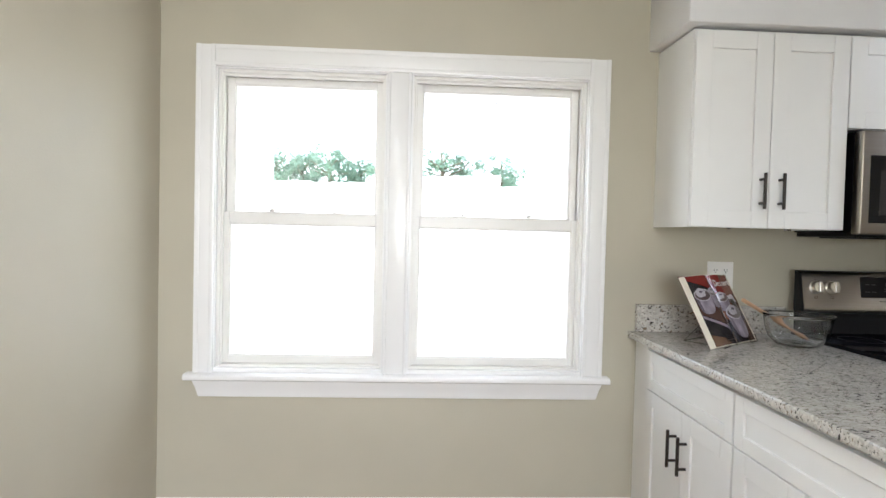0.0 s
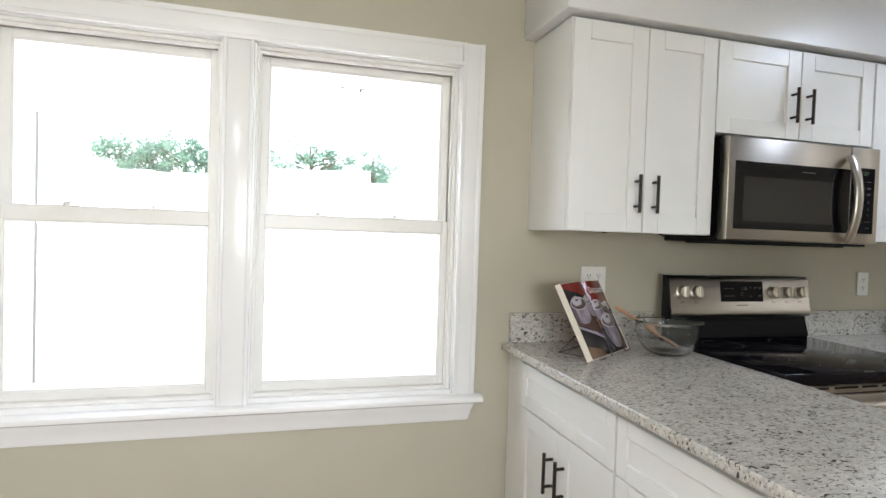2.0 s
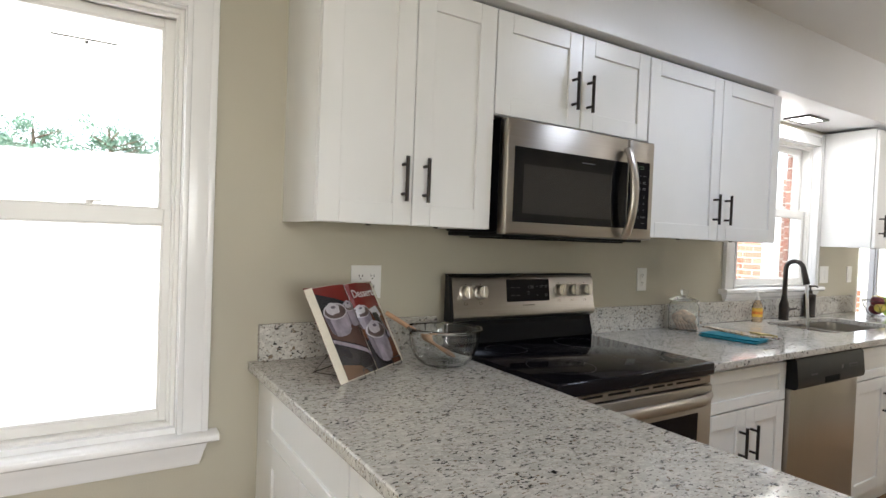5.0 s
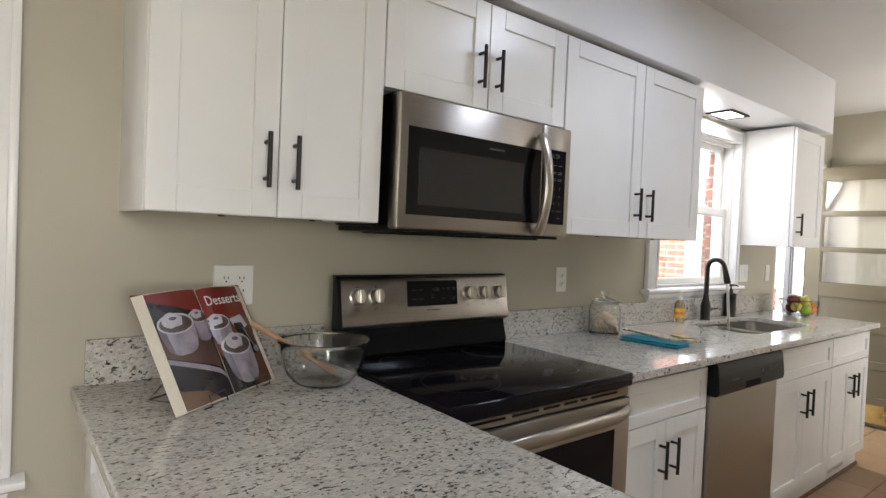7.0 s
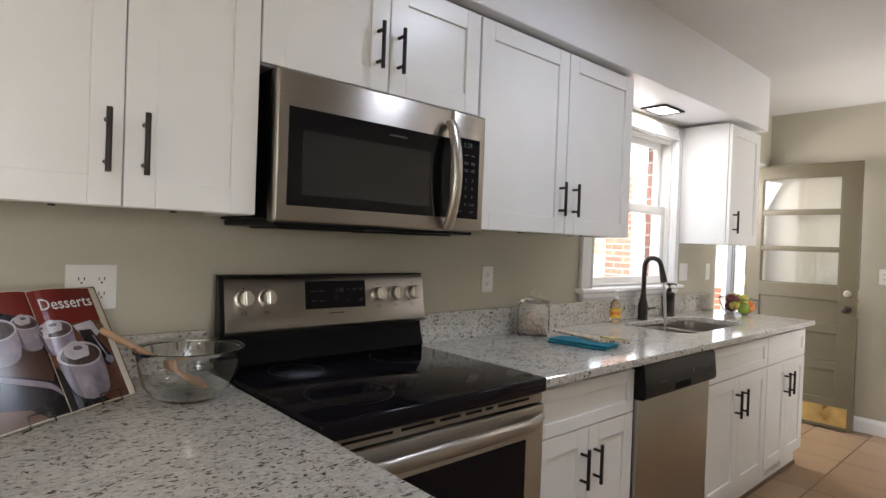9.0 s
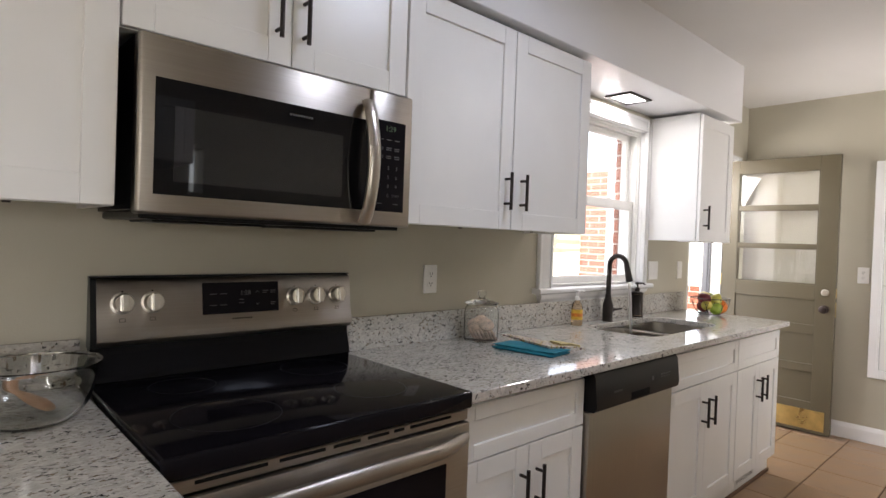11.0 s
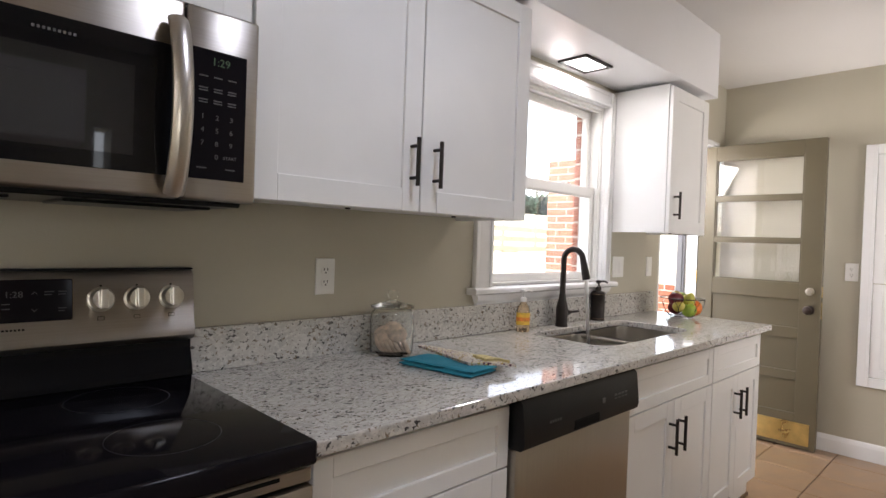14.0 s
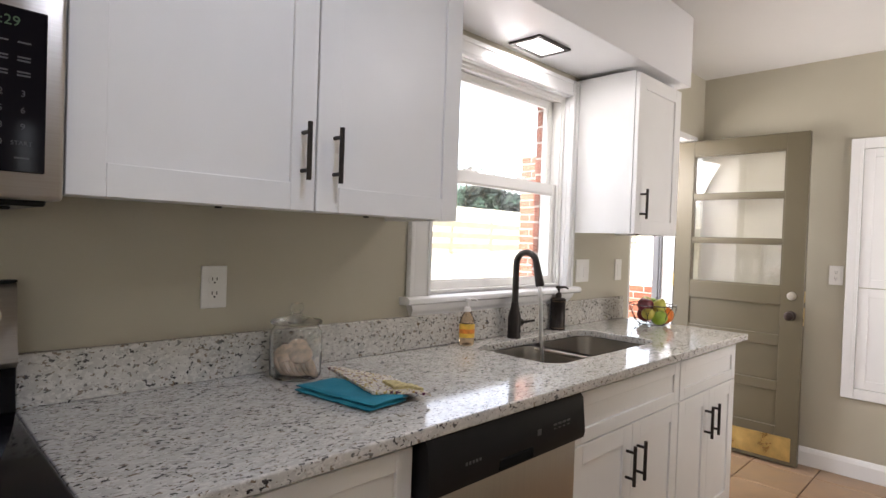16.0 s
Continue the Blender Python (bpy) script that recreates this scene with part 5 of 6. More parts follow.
def cookie_jar():
    x, y, z = 3.008, 2.282, 0.9145
    c = thing("cookie_jar", (x, y, z), "clear glass jar with a knobbed lid, one third full of cookies", "jar")
    outer = [(0, 0), (0.060, 0), (0.068, 0.004), (0.0715, 0.014), (0.0725, 0.06), (0.0725, 0.120), (0.0695, 0.143), (0.062, 0.153), (0.062, 0.160)]
    inner = [(0.0585, 0.160), (0.0585, 0.152), (0.066, 0.142), (0.0690, 0.120), (0.0690, 0.02), (0.064, 0.008), (0, 0.007)]
    bm = bmesh.new()
    lathe(bm, [(r, h * 0.94) for r, h in outer + inner], (x, y, z), 48)
    part("jar_body", bm, M["glass"], c, smooth=True)
    bm = bmesh.new()
    lathe(bm, [(0, 0.1605), (0.066, 0.1605), (0.0715, 0.163), (0.0715, 0.168), (0.066, 0.171), (0.03, 0.180), (0.0135, 0.186), (0.0125, 0.192), (0.018, 0.200),
               (0.0195, 0.209), (0.016, 0.217), (0.0, 0.219)], (x, y, z - 0.0096), 40)
    part("lid", bm, M["glass"], c, smooth=True)
    cookie = material("cookie", (0.78, 0.62, 0.49), 0.85, var=0.28, scale=60, bump=0.6, bscale=140)
    rng = random.Random(5)
    u, w = Vector((0.66, -0.75, 0)), Vector((-0.75, -0.66, 0))
    spots = []
    for k in range(7):
        spots.append((u * (-0.034 + 0.0135 * k) + w * 0.016 + Vector((0, 0, 0.036 + rng.uniform(-0.002, 0.002))), u * 0.86 + Vector((0, 0, 0.45)) + w * rng.uniform(-0.15, 0.15)))
    for k in range(5):
        spots.append((u * (-0.028 + 0.0155 * k) - w * 0.026 + Vector((0, 0, 0.037)), u * 0.8 - w * 0.3 + Vector((0, 0, 0.5))))
    for a, b, h in ((-0.024, 0.020, 0.068), (0.022, 0.026, 0.070), (0.0, -0.014, 0.078), (-0.012, -0.04, 0.066)):
        spots.append((u * a + w * b + Vector((0, 0, h)), w * 0.75 + u * a * 6 + Vector((0, 0, 0.75))))
    spots.append((Vector((0, 0, 0.014)), Vector((0, 0, 1))))
    me = None
    for off, nrm in spots:
        if me is None:
            bm = bmesh.new()
            lathe(bm, [(0, -0.0055), (0.022, -0.0055), (0.026, -0.003), (0.0265, 0.001), (0.024, 0.0045), (0.012, 0.006), (0, 0.0062)], sides=24)
            for v in bm.verts:
                v.co += v.co.normalized() * 0.0012 * noise.noise(v.co * 120)
            me = bpy.data.meshes.new("cookie")
            bmesh.ops.recalc_face_normals(bm, faces=bm.faces)
            bm.to_mesh(me)
            bm.free()
            me.materials.append(cookie)
            me.shade_smooth()
        k = new("cookie", me)
        k.matrix_world = Matrix.Translation(Vector((x, y, z)) + off) @ nrm.to_track_quat("Z", "Y").to_matrix().to_4x4() @ Matrix.Scale(1.22, 4)
        tagged(k, "round pale brown cookie inside the glass jar", "cookie", "cookies in the jar")


cookie_jar()


def towel():
    c = thing("dish_towel", (3.04, 2.06, 0.9145), "folded teal cotton dish towel on the granite worktop", "towel")
    teal = material("teal_cotton", (0.012, 0.205, 0.285), 0.9, var=0.12, scale=30, bump=0.5, bscale=900)
    quad = [Vector((2.926, 2.142)), Vector((2.967, 1.886)), Vector((3.090, 1.900)), Vector((3.052, 2.160))]
    for layer, (z0, th, ins) in enumerate(((0.9146, 0.011, 0.0), (0.9262, 0.009, 0.004))):
        bm = bmesh.new()
        nu, nv = 26, 22
        grids = []
        for side in (0, 1):
            g = []
            for j in range(nv + 1):
                row = []
                for i in range(nu + 1):
                    u, v = i / nu, j / nv
                    p = quad[0].lerp(quad[1], u).lerp(quad[3].lerp(quad[2], u), v)
                    cpt = (quad[0] + quad[2]) / 2
                    p = p + (cpt - p) * ins * 5
                    if layer:
                        p = p + Vector((0.006, -0.004)) * u + Vector((0.003, 0.003)) * math.sin(v * 5)
                    e = min(u, 1 - u, v, 1 - v)
                    rnd = math.sqrt(max(0, 1 - (1 - min(1, e * 14)) ** 2))
                    w = 0.0022 * noise.noise(Vector((p.x * 22, p.y * 16, layer * 3)))
                    zz = z0 + th / 2 + (1 if side else -1) * th / 2 * (0.15 + 0.85 * rnd) + (w if (side or layer) else 0)
                    row.append(bm.verts.new((p.x + 0.004 * noise.noise(Vector((p.x * 30, p.y * 30, side))), p.y + 0.004 * noise.noise(Vector((p.y * 30, p.x * 30, 4))), max(zz, 0.9146))))
                g.append(row)
            grids.append(g)
        for s, g in enumerate(grids):
            for j in range(nv):
                for i in range(nu):
                    q = (g[j][i], g[j][i + 1], g[j + 1][i + 1], g[j + 1][i])
                    bm.faces.new(q if s else q[::-1])
        a, b = grids
        for i in range(nu):
            bm.faces.new((a[0][i], a[0][i + 1], b[0][i + 1], b[0][i]))
            bm.faces.new((a[nv][i], b[nv][i], b[nv][i + 1], a[nv][i + 1]))
        for j in range(nv):
            bm.faces.new((a[j][0], b[j][0], b[j + 1][0], a[j + 1][0]))
            bm.faces.new((a[j][nu], a[j + 1][nu], b[j + 1][nu], b[j][nu]))
        part("fold", bm, teal, c, smooth=True)


def potholder():
    c = thing("pot_holder", (3.15, 2.08, 0.937), "folded crocheted pot holder, speckled white and yellow, on the towel", "cloth")
    m = bpy.data.materials.new("crochet")
    m.use_nodes = True
    nt = m.node_tree
    b = nt.nodes["Principled BSDF"]
    b.inputs["Roughness"].default_value = 0.95
    tc = nt.nodes.new("ShaderNodeTexCoord")
    vo = nt.nodes.new("ShaderNodeTexVoronoi")
    vo.inputs["Scale"].default_value = 190
    nt.links.new(tc.outputs["Object"], vo.inputs["Vector"])
    r = nt.nodes.new("ShaderNodeValToRGB")
    r.color_ramp.interpolation = "CONSTANT"
    cols = [(0, (0.62, 0.57, 0.48)), (0.36, (0.10, 0.02, 0.05)), (0.50, (0.55, 0.48, 0.36)), (0.66, (0.45, 0.33, 0.10)), (0.80, (0.66, 0.62, 0.55))]
    r.color_ramp.elements[0].color = (*cols[0][1], 1)
    r.color_ramp.elements[1].position = cols[1][0]
    r.color_ramp.elements[1].color = (*cols[1][1], 1)
    for p, col in cols[2:]:
        el = r.color_ramp.elements.new(p)
        el.color = (*col, 1)
    sp = nt.nodes.new("ShaderNodeSeparateColor")
    nt.links.new(vo.outputs["Color"], sp.inputs[0])
    nt.links.new(sp.outputs[0], r.inputs[0])
    nt.links.new(r.outputs[0], b.inputs["Base Color"])
    bp = nt.nodes.new("ShaderNodeBump")
    bp.inputs["Strength"].default_value, bp.inputs["Distance"].default_value = 0.9, 0.003
    bp.invert = True
    nt.links.new(vo.outputs["Distance"], bp.inputs["Height"])
    nt.links.new(bp.outputs[0], b.inputs["Normal"])
    yellow = material("yellow_yarn", (0.50, 0.42, 0.20), 0.95, var=0.3, scale=120, bump=0.7, bscale=400)
    quad = [Vector((3.080, 2.232)), Vector((3.018, 1.945)), Vector((3.135, 1.862)), Vector((3.200, 2.095))]
    for layer in (0, 1):
        bm = bmesh.new()
        n = 26
        for side in (0, 1):
            g = []
            for j in range(n + 1):
                row = []
                for i in range(n + 1):
                    u, v = i / n, j / n
                    if layer:
                        u = 0.42 + 0.50 * u
                        v = 0.70 + 0.24 * v
                    p = quad[0].lerp(quad[1], v).lerp(quad[3].lerp(quad[2], v), u)
                    z = 0.9375 + 0.008 * layer + (0.006 if side else -0.001) + 0.003 * noise.noise(Vector((p.x * 35, p.y * 35, layer))) + 0.0018 * noise.noise(Vector((p.x * 150, p.y * 150, side)))
                    on = 3.108 - p.x
                    if on < 0:
                        z -= min(0.018, -on * 0.22)
                    row.append(bm.verts.new((p.x + 0.002 * noise.noise(Vector((p.y * 200, j, 0))), p.y + 0.002 * noise.noise(Vector((p.x * 200, i, 2))), max(z, 0.9152))))
                g.append(row)
            for j in range(n):
                for i in range(n):
                    q = (g[j][i], g[j][i + 1], g[j + 1][i + 1], g[j + 1][i])
                    bm.faces.new(q if side else q[::-1])
            if side == 0:
                low = g
        for k in range(n):
            for a0, a1, b0, b1 in ((low[0][k], low[0][k + 1], g[0][k], g[0][k + 1]), (low[n][k], low[n][k + 1], g[n][k], g[n][k + 1]),
                                   (low[k][0], low[k + 1][0], g[k][0], g[k + 1][0]), (low[k][n], low[k + 1][n], g[k][n], g[k + 1][n])):
                bm.faces.new((a0, a1, b1, b0))
        part("fold", bm, [m, yellow][layer], c, "yellow crocheted fold" if layer else "", smooth=True)


towel()
potholder()


def soap_bottle():
    x, y, z = 3.772, 2.328, 0.9145
    c = thing("soap_bottle", (x, y, z), "clear pump bottle of amber hand soap with an orange label", "bottle")
    soap = glass("amber_soap", (1.0, 0.80, 0.58), 0.03, 1.25)
    prof = [(0, 0), (0.029, 0), (0.032, 0.004), (0.0325, 0.02), (0.0315, 0.085), (0.027, 0.105), (0.015, 0.122), (0.0115, 0.128), (0.0115, 0.136), (0, 0.136)]
    def oval(bm):
        for v in bm.verts:
            v.co.y = y + (v.co.y - y) * 0.66
            v.co.x = x + (v.co.x - x) * 0.92
            dx, dy = v.co.x - x, v.co.y - y
            ca, sa = math.cos(radians(-42)), math.sin(radians(-42))
            v.co.x, v.co.y = x + dx * ca - dy * sa, y + dx * sa + dy * ca
    bm = bmesh.new()
    lathe(bm, prof, (x, y, z), 32)
    oval(bm)
    part("body", bm, soap, c, smooth=True)
    orange = material("orange_label", (0.75, 0.24, 0.035), 0.4, var=0.25, scale=60)
    yellow = material("yellow_label", (0.80, 0.50, 0.07), 0.4, var=0.2, scale=60)
    for z0, z1, mat in ((0.030, 0.046, yellow), (0.046, 0.062, orange), (0.062, 0.082, yellow)):
        bm = bmesh.new()
        n = 20
        lo, hi = [], []
        for k in range(n + 1):
            a = radians(180 + 8 + 164 * k / n)
            lo.append(bm.verts.new((x + 0.0329 * math.cos(a), y + 0.0329 * math.sin(a), z + z0)))
            hi.append(bm.verts.new((x + 0.0327 * math.cos(a), y + 0.0327 * math.sin(a), z + z1)))
        for k in range(n):
            bm.faces.new((lo[k], lo[k + 1], hi[k + 1], hi[k]))
        oval(bm)
        part("label_band", bm, mat, c, "printed label band", smooth=True)
    bm = bmesh.new()
    lathe(bm, [(0.0135, 0.128), (0.0135, 0.142), (0.011, 0.146), (0.0045, 0.147), (0.0045, 0.168), (0.012, 0.170), (0.012, 0.179), (0, 0.180)], (x, y, z), 20)
    tube(bm, [(x, y, z + 0.175), (x + 0.022, y - 0.016, z + 0.176), (x + 0.030, y - 0.022, z + 0.170)], [0.006, 0.0045, 0.0035], 10)
    part("pump", bm, M["plate"], c, "white plastic pump", smooth=True)


def soap_dispenser():
    x, y, z = 4.418, 2.345, 0.9145
    c = thing("soap_dispenser", (x, y, z), "dark bronze cylindrical soap dispenser beside the faucet", "dispenser")
    bm = bmesh.new()
    lathe(bm, [(0, 0), (0.035, 0), (0.036, 0.004), (0.036, 0.009), (0.0345, 0.011), (0.0345, 0.132), (0.036, 0.134), (0.036, 0.142), (0.030, 0.147), (0.012, 0.150), (0, 0.150)], (x, y, z), 32)
    part("body", bm, M["bronze"], c, smooth=True)
    line = material("worn_edge", (0.24, 0.16, 0.10), 0.4, 0.6)
    for zz in (0.010, 0.133):
        bm = bmesh.new()
        lathe(bm, [(0.0358, zz - 0.0008), (0.0365, zz), (0.0358, zz + 0.0008)], (x, y, z), 32)
        part("band", bm, line, c, smooth=True)
    bm = bmesh.new()
    lathe(bm, [(0.0145, 0.150), (0.0145, 0.170), (0.012, 0.173), (0.006, 0.174), (0.006, 0.190), (0.014, 0.192), (0.013, 0.203), (0, 0.206)], (x, y, z), 20)
    tube(bm, [(x, y, z + 0.198), (x + 0.025, y - 0.02, z + 0.199), (x + 0.036, y - 0.030, z + 0.191)], [0.006, 0.005, 0.004], 10)
    part("pump", bm, M["bronze"], c, smooth=True)


soap_bottle()
soap_dispenser()


def fruit_bowl():
    x, y, z = 5.005, 2.158, 0.9145
    c = thing("fruit_basket", (x, y, z), "dark wire fruit basket full of apples, pears and oranges", "basket")
    R, H = 0.116, 0.100
    def at(s, a):
        r = 0.058 + (R - 0.058) * math.sin(s * math.pi / 2) ** 0.75
        return (x + r * math.cos(a), y + r * math.sin(a), z + 0.003 + H * s ** 1.25)
    for s, th in ((1.0, 0.0026), (0.02, 0.0022)):
        bm = bmesh.new()
        tube(bm, [at(s, 2 * math.pi * k / 40) for k in range(41)], th, 8, False)
        part("ring", bm, M["bronze"], c, smooth=True)
    for k in range(14):
        bm = bmesh.new()
        a0 = 2 * math.pi * k / 14
        tube(bm, [at(i / 10, a0 + (0.22 if k % 2 else -0.22) * math.sin(math.pi * i / 10)) for i in range(11)], 0.0014, 6)
        part("wire", bm, M["bronze"], c, smooth=True)
    def fruit(name, label, cat, col, pos, r, squash=0.92, pear=0.0, tilt=0, rough=0.35):
        fx, fy, fz = pos
        r *= 1.12
        t = thing(name, pos, label, cat, "fruit in the basket")
        bm = bmesh.new()
        prof = []
        n = 16
        for i in range(n + 1):
            a = math.pi * i / n
            rr = r * math.sin(a)
            zz = -r * squash * math.cos(a)
            if pear:
                k = max(0, (zz / r))
                rr *= 1 - pear * k
                zz *= 1 + pear * 0.9 * (zz > 0)
            if cat == "apple" and i > n - 3:
                zz -= r * 0.10 * (i - (n - 3)) / 3 * 1.6
            prof.append((rr if 0 < i < n else 0, zz))
        lathe(bm, prof, (0, 0, 0), 24)
        mt = pose(fx, fy, fz, tilt, tilt * 0.6)
        part("flesh", bm, material(name + "_skin", col, rough, var=0.28, scale=22, bump=0.1 if cat != "orange" else 0.5, bscale=250), t, smooth=True, M4=mt)
        bm = bmesh.new()
        top = prof[-1][1]
        tube(bm, [(0, 0, top - 0.002), (0.001, 0, top + 0.006), (0.003, 0.001, top + 0.012)], 0.0013, 6)
        part("stem", bm, M["bark"], t, M4=mt)
    fruit("red_apple", "dark red apple in the wire basket", "apple", (0.14, 0.012, 0.022), (x - 0.035, y + 0.020, z + 0.098), 0.037, tilt=12)
    fruit("green_apple", "green apple in the wire basket", "apple", (0.30, 0.42, 0.05), (x - 0.030, y - 0.052, z + 0.043), 0.036, tilt=-14)
    fruit("orange", "orange in the wire basket", "orange", (0.75, 0.19, 0.02), (x + 0.036, y - 0.048, z + 0.052), 0.042, 0.95)
    fruit("pear", "yellow green pear in the wire basket", "pear", (0.52, 0.50, 0.09), (x + 0.002, y - 0.035, z + 0.094), 0.033, pear=0.35, tilt=18)
    fruit("green_apple", "green apple in the wire basket", "apple", (0.26, 0.40, 0.07), (x + 0.055, y + 0.022, z + 0.098), 0.035, tilt=20)
    fruit("yellow_apple", "yellow apple in the wire basket", "apple", (0.50, 0.42, 0.08), (x - 0.062, y - 0.008, z + 0.060), 0.030)
    fruit("pear", "pale yellow pear lying on the other fruit", "pear", (0.60, 0.48, 0.16), (x + 0.018, y + 0.045, z + 0.112), 0.027, pear=0.3, tilt=70)
    fruit("red_apple", "dark red apple at the bottom of the basket", "apple", (0.18, 0.02, 0.03), (x + 0.015, y + 0.045, z + 0.045), 0.036)


fruit_bowl()


# ---- outdoors ----
def ground():
    bm = bmesh.new()
    nx, ny = 60, 40
    xs = [-70 + 140 * i / nx for i in range(nx + 1)]
    ys = [-60, -30, -10, 0, 2.5, 4, 6, 8, 9.5, 11, 12, 13, 14, 15, 16, 17, 18, 19, 20, 22, 25, 30, 40, 60, 120, 400]
    grid = []
    for y in ys:
        row = []
        for x in xs:
            s = max(0, min(1, (y - 10.5) / 9.5))
            z = -0.25 + 3.22 * (s * s * (3 - 2 * s)) + (0.03 * noise.noise((x * 0.3, y * 0.3, 0)) if y > 9 else 0)
            row.append(bm.verts.new((x if y < 30 else x * (1 + (y - 30) * 0.02), y, z)))
        grid.append(row)
    for a, b in zip(grid, grid[1:]):
        for i in range(nx):
            bm.faces.new((a[i], a[i + 1], b[i + 1], b[i]))
    part("ground", bm, M["grass"], kind="structure", smooth=True)


ground()
setting("driveway", [(-14, W + T, -0.30, 60, 10.2, -0.19)], M["concrete"])


# ---- the porch and the yard ----
setting("porch_slab", [(-2.2, W + T, -0.19, 9.5, 4.35, -0.06)], M["concrete"], 0.01)
setting("porch_ceiling", [(-0.5, 3.2, 2.34, 1.1, 3.95, 2.42), (-0.5, 3.2, 2.42, -0.4, 3.95, 2.66), (1.0, 3.2, 2.42, 1.1, 3.95, 2.66)], M["trim"])
bm = bmesh.new()
box(bm, -1.42, 3.86, -0.06, -1.06, 4.06, 2.06, 0.006)
tagged(part("porch_post", bm, M["trim"]), "square white painted porch post", "post")
bm = bmesh.new()
tube(bm, [(-1.178, 3.62, -0.06), (-1.178, 3.62, 1.90)], 0.009, 8)
tagged(part("metal_pole", bm, material("grey_pole", (0.2, 0.2, 0.2), 0.5, 0.5)), "thin grey metal pole standing on the porch", "pole")
c = thing("porch_lamp", (0.41, 3.52, 2.34), "square white porch ceiling lamp with a thin dark rim", "lamp")
lamp_white = emitter("lit_porch_shade", (0.9, 0.9, 0.88), 1.2)
# the mount shares the shade's glow, though it is no light source
boxes("mount", [(0.30, 3.46, 2.2045, 0.52, 3.62, 2.34)], lamp_white, c, 0.003)
boxes("rim", [(0.245, 3.396, 2.198, 0.575, 3.405, 2.206), (0.262, 3.4055, 2.192, 0.562, 3.64, 2.204)], M["bronze"], c, 0.002)
bm = bmesh.new()
prism(bm, [(0.262, 2.191), (0.305, 2.127), (0.548, 2.127), (0.562, 2.191)], "y", 3.406, 3.64)
part("shade", bm, lamp_white, c, "glowing white shade")
boxes("lower_rim", [(0.305, 3.396, 2.119, 0.548, 3.4045, 2.125)], material("dark_rim", (0.05, 0.04, 0.035), 0.5), c, 0.001)
bm = bmesh.new()
tube(bm, [(0.432, 3.42, 2.120), (0.432, 3.42, 2.106)], [0.009, 0.003], 10)
part("finial", bm, M["bronze"], c)

# white board fence across the yard
fence = thing("fence", (-1.0, 8.0, -0.2), "tall white painted board fence across the yard", "fence")
for k in range(38):
    bm = bmesh.new()
    xx = -6.0 + k * 0.25
    box(bm, xx + 0.004, 8.0, -0.2, xx + 0.246, 8.03, 2.0 + 0.008 * (k % 3))
    part("board", bm, M["trim"], fence)

bm = bmesh.new()
box(bm, DX1 - 0.03, W + T - 0.03, 0, DX1 - 0.003, W + T + 0.012, DTOP - 0.02, 0.002)
box(bm, DX1 - 0.022, W + T - 0.045, 0, DX1 - 0.004, W + T - 0.031, DTOP - 0.02, 0.002)
tagged(part("storm_door_track", bm, material("grey_track", (0.17, 0.17, 0.18), 0.45)), kind="structure")


def fence_run(x0, y0, x1, y1, z, n):
    """Post-and-board fence of pale wood from one end to the other."""
    f = thing("fence", ((x0 + x1) / 2, (y0 + y1) / 2, z), "pale weathered wooden board fence on the grass slope", "fence", "yard fences")
    for k in range(n + 1):
        s = k / n
        bm = bmesh.new()
        px, py = x0 + (x1 - x0) * s, y0 + (y1 - y0) * s
        box(bm, px - 0.06, py - 0.06, z - 0.5, px + 0.06, py + 0.06, z + 1.28, 0.01)
        part("post", bm, M["fencewood"], f)
    ang = math.degrees(math.atan2(y1 - y0, x1 - x0))
    L = math.hypot(x1 - x0, y1 - y0) / n
    for k in range(n):
        s = (k + 0.5) / n
        for zz in (0.25, 0.62, 1.0):
            bm = bmesh.new()
            box(bm, -L / 2, -0.015, zz, L / 2, 0.015, zz + 0.20)
            part("board", bm, M["fencewood"], f, M4=pose(x0 + (x1 - x0) * s, y0 + (y1 - y0) * s - 0.07, z, 0, 0, ang))


fence_run(4.5, 13.4, 32, 15.5, 0.75, 12)
fence_run(-34, 12.5, -8, 12.5, 0.45, 11)


def ground_z(x, y):
    s = max(0, min(1, (y - 10.5) / 9.5))
    return -0.25 + 3.22 * (s * s * (3 - 2 * s))


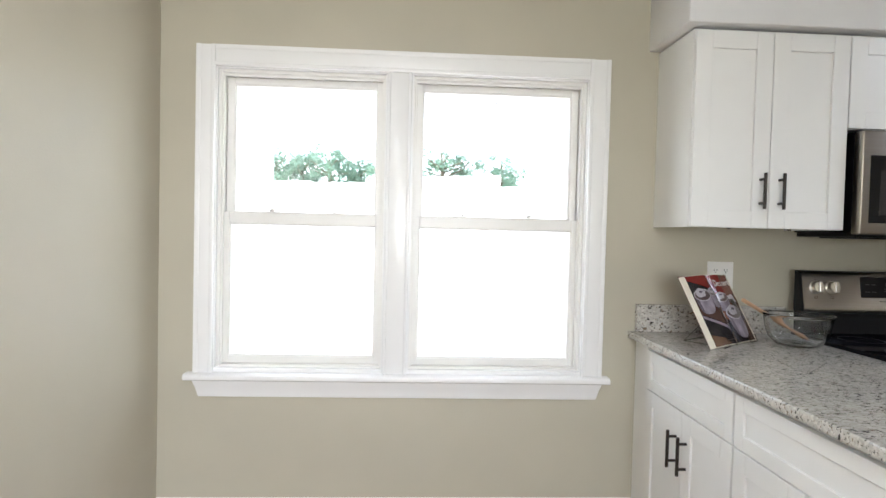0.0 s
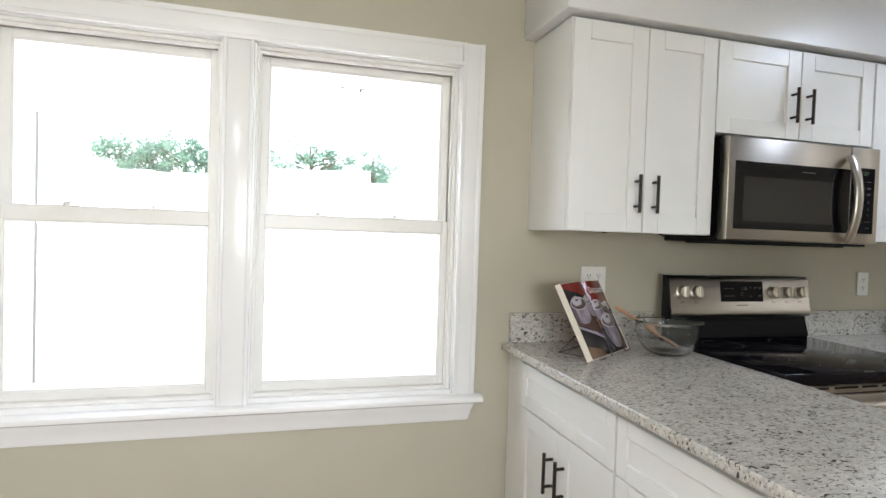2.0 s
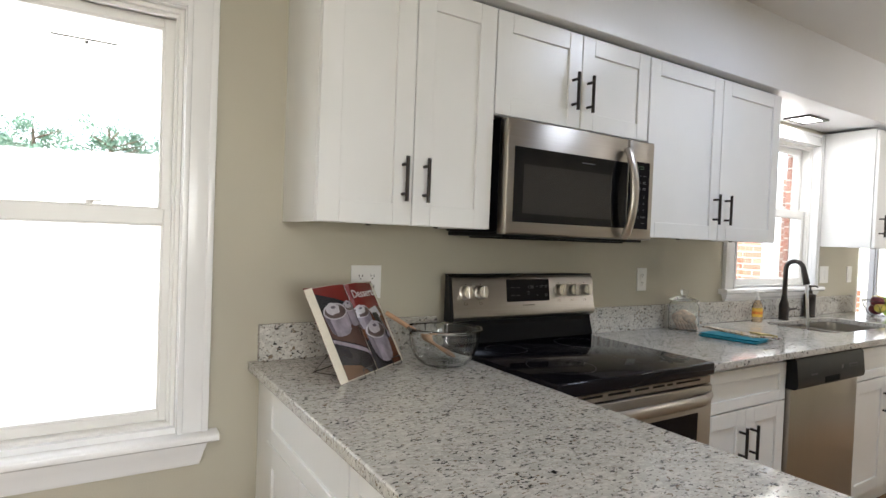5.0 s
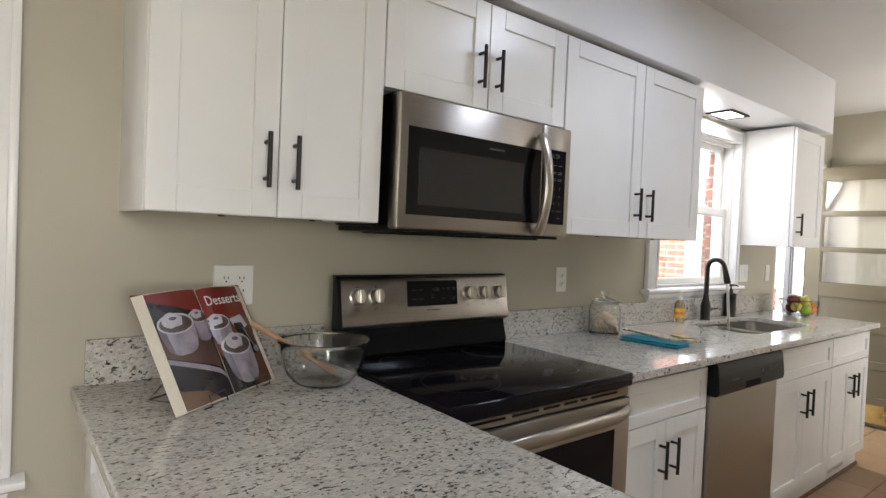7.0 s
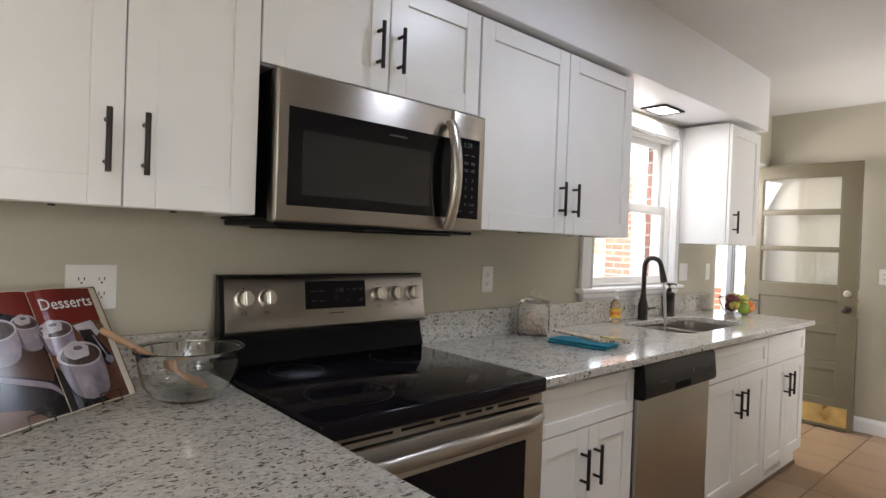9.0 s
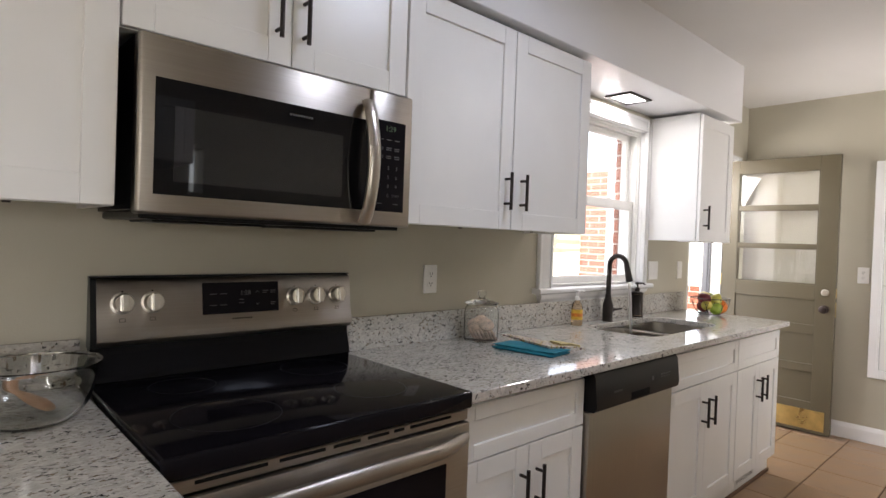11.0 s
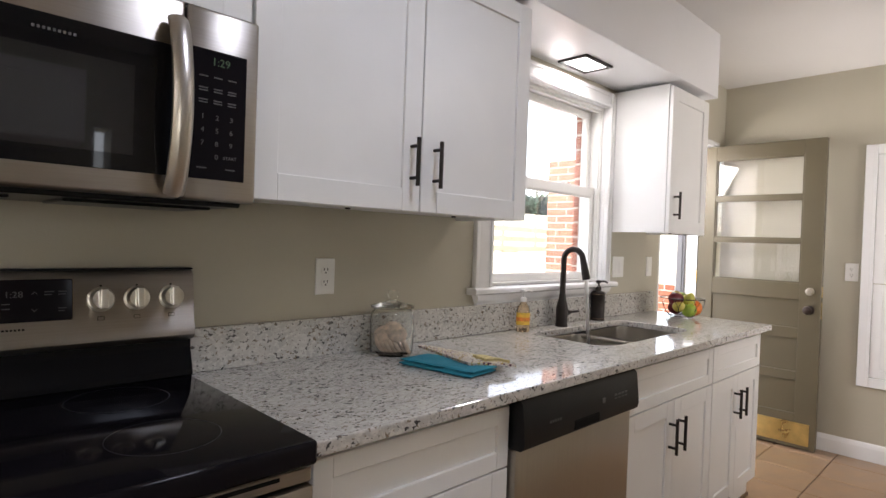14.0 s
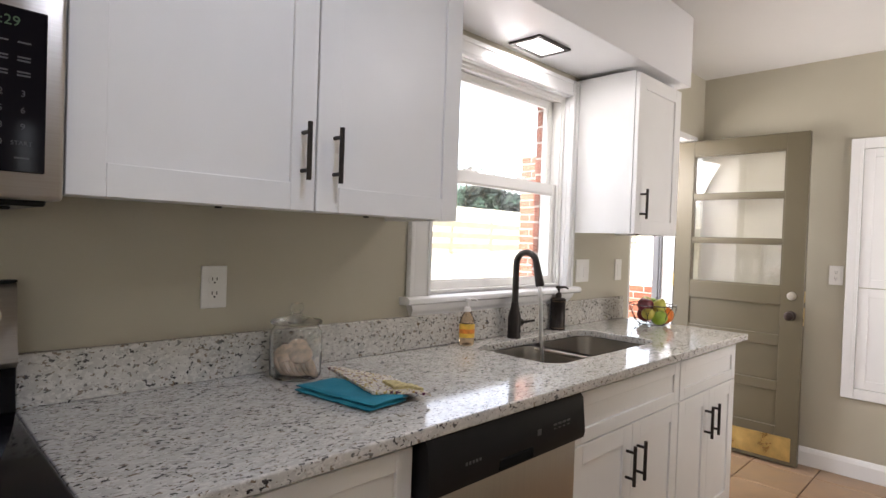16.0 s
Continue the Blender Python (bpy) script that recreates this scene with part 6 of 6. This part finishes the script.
def tree(x, y, h, w, seed, kind_label):
    """A small tree: tapered trunk, limbs and a crown of leaf clumps."""
    rng = random.Random(seed)
    z = ground_z(x, y) - 0.05
    t = thing("tree", (x, y, z), kind_label, "tree", "trees beyond the slope")
    bm = bmesh.new()
    tube(bm, [(x, y, z), (x + 0.05, y, z + h * 0.3), (x, y + 0.05, z + h * 0.62), (x, y, z + h * 0.85)], [0.10, 0.075, 0.045, 0.012], 8)
    for k in range(7):
        a = rng.uniform(0, 6.28)
        z0 = z + h * rng.uniform(0.2, 0.6)
        tube(bm, [(x, y, z0), (x + math.cos(a) * w * 0.25, y + math.sin(a) * w * 0.25, z0 + h * 0.12), (x + math.cos(a) * w * 0.45, y + math.sin(a) * w * 0.45, z0 + h * 0.22)], [0.035, 0.022, 0.008], 6)
    part("trunk", bm, M["bark"], t, smooth=True)
    verts, faces = [], []
    clumps = [(rng.gauss(0, w * 0.26), rng.gauss(0, w * 0.26), h * (0.02 + 0.84 * rng.random()), w * rng.uniform(0.10, 0.2)) for _ in range(24)]
    for cx, cy, cz, cr in clumps:
        for _ in range(85):
            d = Vector((rng.gauss(0, 1), rng.gauss(0, 1), rng.gauss(0, 0.8))).normalized() * cr * rng.uniform(0.4, 1.15)
            p = Vector((x + cx, y + cy, z + cz)) + d
            u = Vector((rng.gauss(0, 1), rng.gauss(0, 1), rng.gauss(0, 1))).normalized()
            v = u.orthogonal().normalized()
            s = rng.uniform(0.035, 0.07)
            i = len(verts)
            verts += [p - u * s, p + v * s * 0.6, p + u * s, p - v * s * 0.6]
            faces.append((i, i + 1, i + 2, i + 3))
    verts = [tuple(Vector(q) - t.location) for q in verts]
    me = bpy.data.meshes.new("crown")
    me.from_pydata(verts, [], faces)
    me.materials.append(M["leaf"])
    cr = new("crown", me)
    cr.parent = t


rng0 = random.Random(11)
xs = [-5.2, -4.3, -3.2, -2.2, -1.0, 0.9, 1.7, 3.1, 8, 10.5, 13, 15, 17, 19.5, 22, 24, 26.5, 29, 32, 35, 38, -20, -24, -28, -33]
for k, xx in enumerate(xs):
    low = -6 < xx < 6
    tree(xx, rng0.uniform(20.5, 22.0), rng0.uniform(1.2, 1.55) if low else rng0.uniform(2.0, 3.0), rng0.uniform(1.6, 2.2) if low else rng0.uniform(2.4, 3.4), k, "small leafy green tree beyond the slope")


def woods(x0, x1, y, h, n, seed):
    """A far dense band of trees, with shade put into its dark colour."""
    rng = random.Random(seed)
    verts, faces = [], []
    for _ in range(n):
        px = rng.uniform(x0, x1)
        top = h * (0.75 + 0.25 * math.sin(px * 0.9) * math.cos(px * 0.37))
        p = Vector((px, y + rng.uniform(-0.8, 0.8), ground_z(px, y) + rng.random() ** 0.8 * top))
        u = Vector((rng.gauss(0, 1), rng.gauss(0, 1), rng.gauss(0, 1))).normalized()
        v = u.orthogonal().normalized()
        k, i = rng.uniform(0.12, 0.26), len(verts)
        verts += [p - u * k, p + v * k * 0.6, p + u * k, p - v * k * 0.6]
        faces.append((i, i + 1, i + 2, i + 3))
    me = bpy.data.meshes.new("woods")
    me.from_pydata(verts, [], faces)
    me.materials.append(material("shaded_woods_leaf", (0.035, 0.055, 0.05), 0.8, var=0.4, scale=2))
    tagged(new("woods", me), "dark woods behind the pale slope, shade in their colour", "woods", kind="stuff")


woods(19, 42, 21.5, 1.5, 9000, 3)


# ---- brickwork of the porch ----
def brick_face(parent, x0, x1, z0, z1, M4, course=0.0605, length=0.203, thick=0.03):
    """Bricks in running bond on a vertical face; x along, z up, facing -y."""
    meshes = {}
    rows = int(round((z1 - z0) / course))
    ch = (z1 - z0) / rows
    for r in range(rows):
        x = x0 - (length / 2 if r % 2 else 0)
        while x < x1 - 0.02:
            a, b = max(x + 0.005, x0), min(x + length - 0.005, x1)
            x += length
            if b - a < 0.03:
                continue
            key = round(b - a, 3)
            if key not in meshes:
                bm = bmesh.new()
                box(bm, 0, 0, 0, b - a, thick, ch - 0.011, 0.002)
                bmesh.ops.recalc_face_normals(bm, faces=bm.faces)
                me = bpy.data.meshes.new("brick")
                bm.to_mesh(me)
                bm.free()
                me.materials.append(M["brick"])
                meshes[key] = me
            o = new("brick", meshes[key])
            o.parent = parent
            o.matrix_parent_inverse = Matrix.Identity(4)
            o.matrix_basis = Matrix.Translation(-root_of(parent).location) @ M4 @ pose(a, -0.006 - 0.002 * ((r * 7 + int(a * 50)) % 3) / 2, z0 + r * ch + 0.0055)


pier = thing("brick_pier", (6.3, 3.9, -0.06), "red brick porch pier with pale mortar joints", "pier")
boxes("core", [(6.08, 3.50, -0.06, 7.0, 3.85, 2.05)], M["mortar"], pier)
brick_face(pier, 0, 0.92, -0.04, 2.045, pose(6.08, 3.50, 0))
brick_face(pier, 0, 0.35, -0.04, 2.045, pose(6.08, 3.85, 0, 0, 0, -90))
low = thing("brick_wall", (8.0, 3.2, -0.06), "low red brick porch wall with pale mortar", "wall")
boxes("core", [(7.21, 3.15, -0.06, 7.45, 3.75, 0.95)], M["mortar"], low)
brick_face(low, 0, 0.6, -0.04, 0.95, pose(7.21, 3.75, 0, 0, 0, -90))
ven = thing("brick_veneer", (4.5, 2.56, 1.1), "red brick reveal beside the sink window with pale mortar", "wall")
boxes("core", [(4.526, 2.546, 1.09, 4.5395, 2.5805, 2.06)], M["mortar"], ven)
brick_face(ven, 0, 0.0356, 1.10, 2.06, pose(4.526, 2.5812, 0, 0, 0, -90), course=0.078, thick=0.006)
bm = bmesh.new()
box(bm, 5.935, 3.395, -0.06, 6.09, 3.485, 2.05, 0.004)
tagged(part("porch_post", bm, M["trim"]), "slim white porch post beside the brick pier", "post")

# ---- floor tiles ----
tile_meshes = {}
px0, py0, pitch = 5.703, 1.953, 0.3345
for i in range(-21, 3):
    for j in range(-14, 4):
        a0, b0 = px0 + i * pitch + 0.003, py0 + j * pitch + 0.003
        a1, b1 = a0 + pitch - 0.006, b0 + pitch - 0.006
        a0, a1 = max(a0, XW), min(a1, XE)
        b0, b1 = max(b0, YS if a0 < 1.3 else -1.0), min(b1, W + (T if a0 > DX0 and a1 < DX1 else 0))
        if a1 - a0 < 0.02 or b1 - b0 < 0.02:
            continue
        key = (round(a1 - a0, 3), round(b1 - b0, 3))
        if key not in tile_meshes:
            bm = bmesh.new()
            box(bm, 0, 0, -0.008, key[0], key[1], 0, 0.0025)
            bmesh.ops.recalc_face_normals(bm, faces=bm.faces)
            me = bpy.data.meshes.new("tile")
            bm.to_mesh(me)
            bm.free()
            me.materials.append(M["tile"])
            tile_meshes[key] = me
        o = new("tile", tile_meshes[key])
        o.parent = bpy.data.objects["floor"]
        o.location = (a0, b0, 0.0008 * noise.noise(Vector((i * 3.3, j * 1.7, 0))))
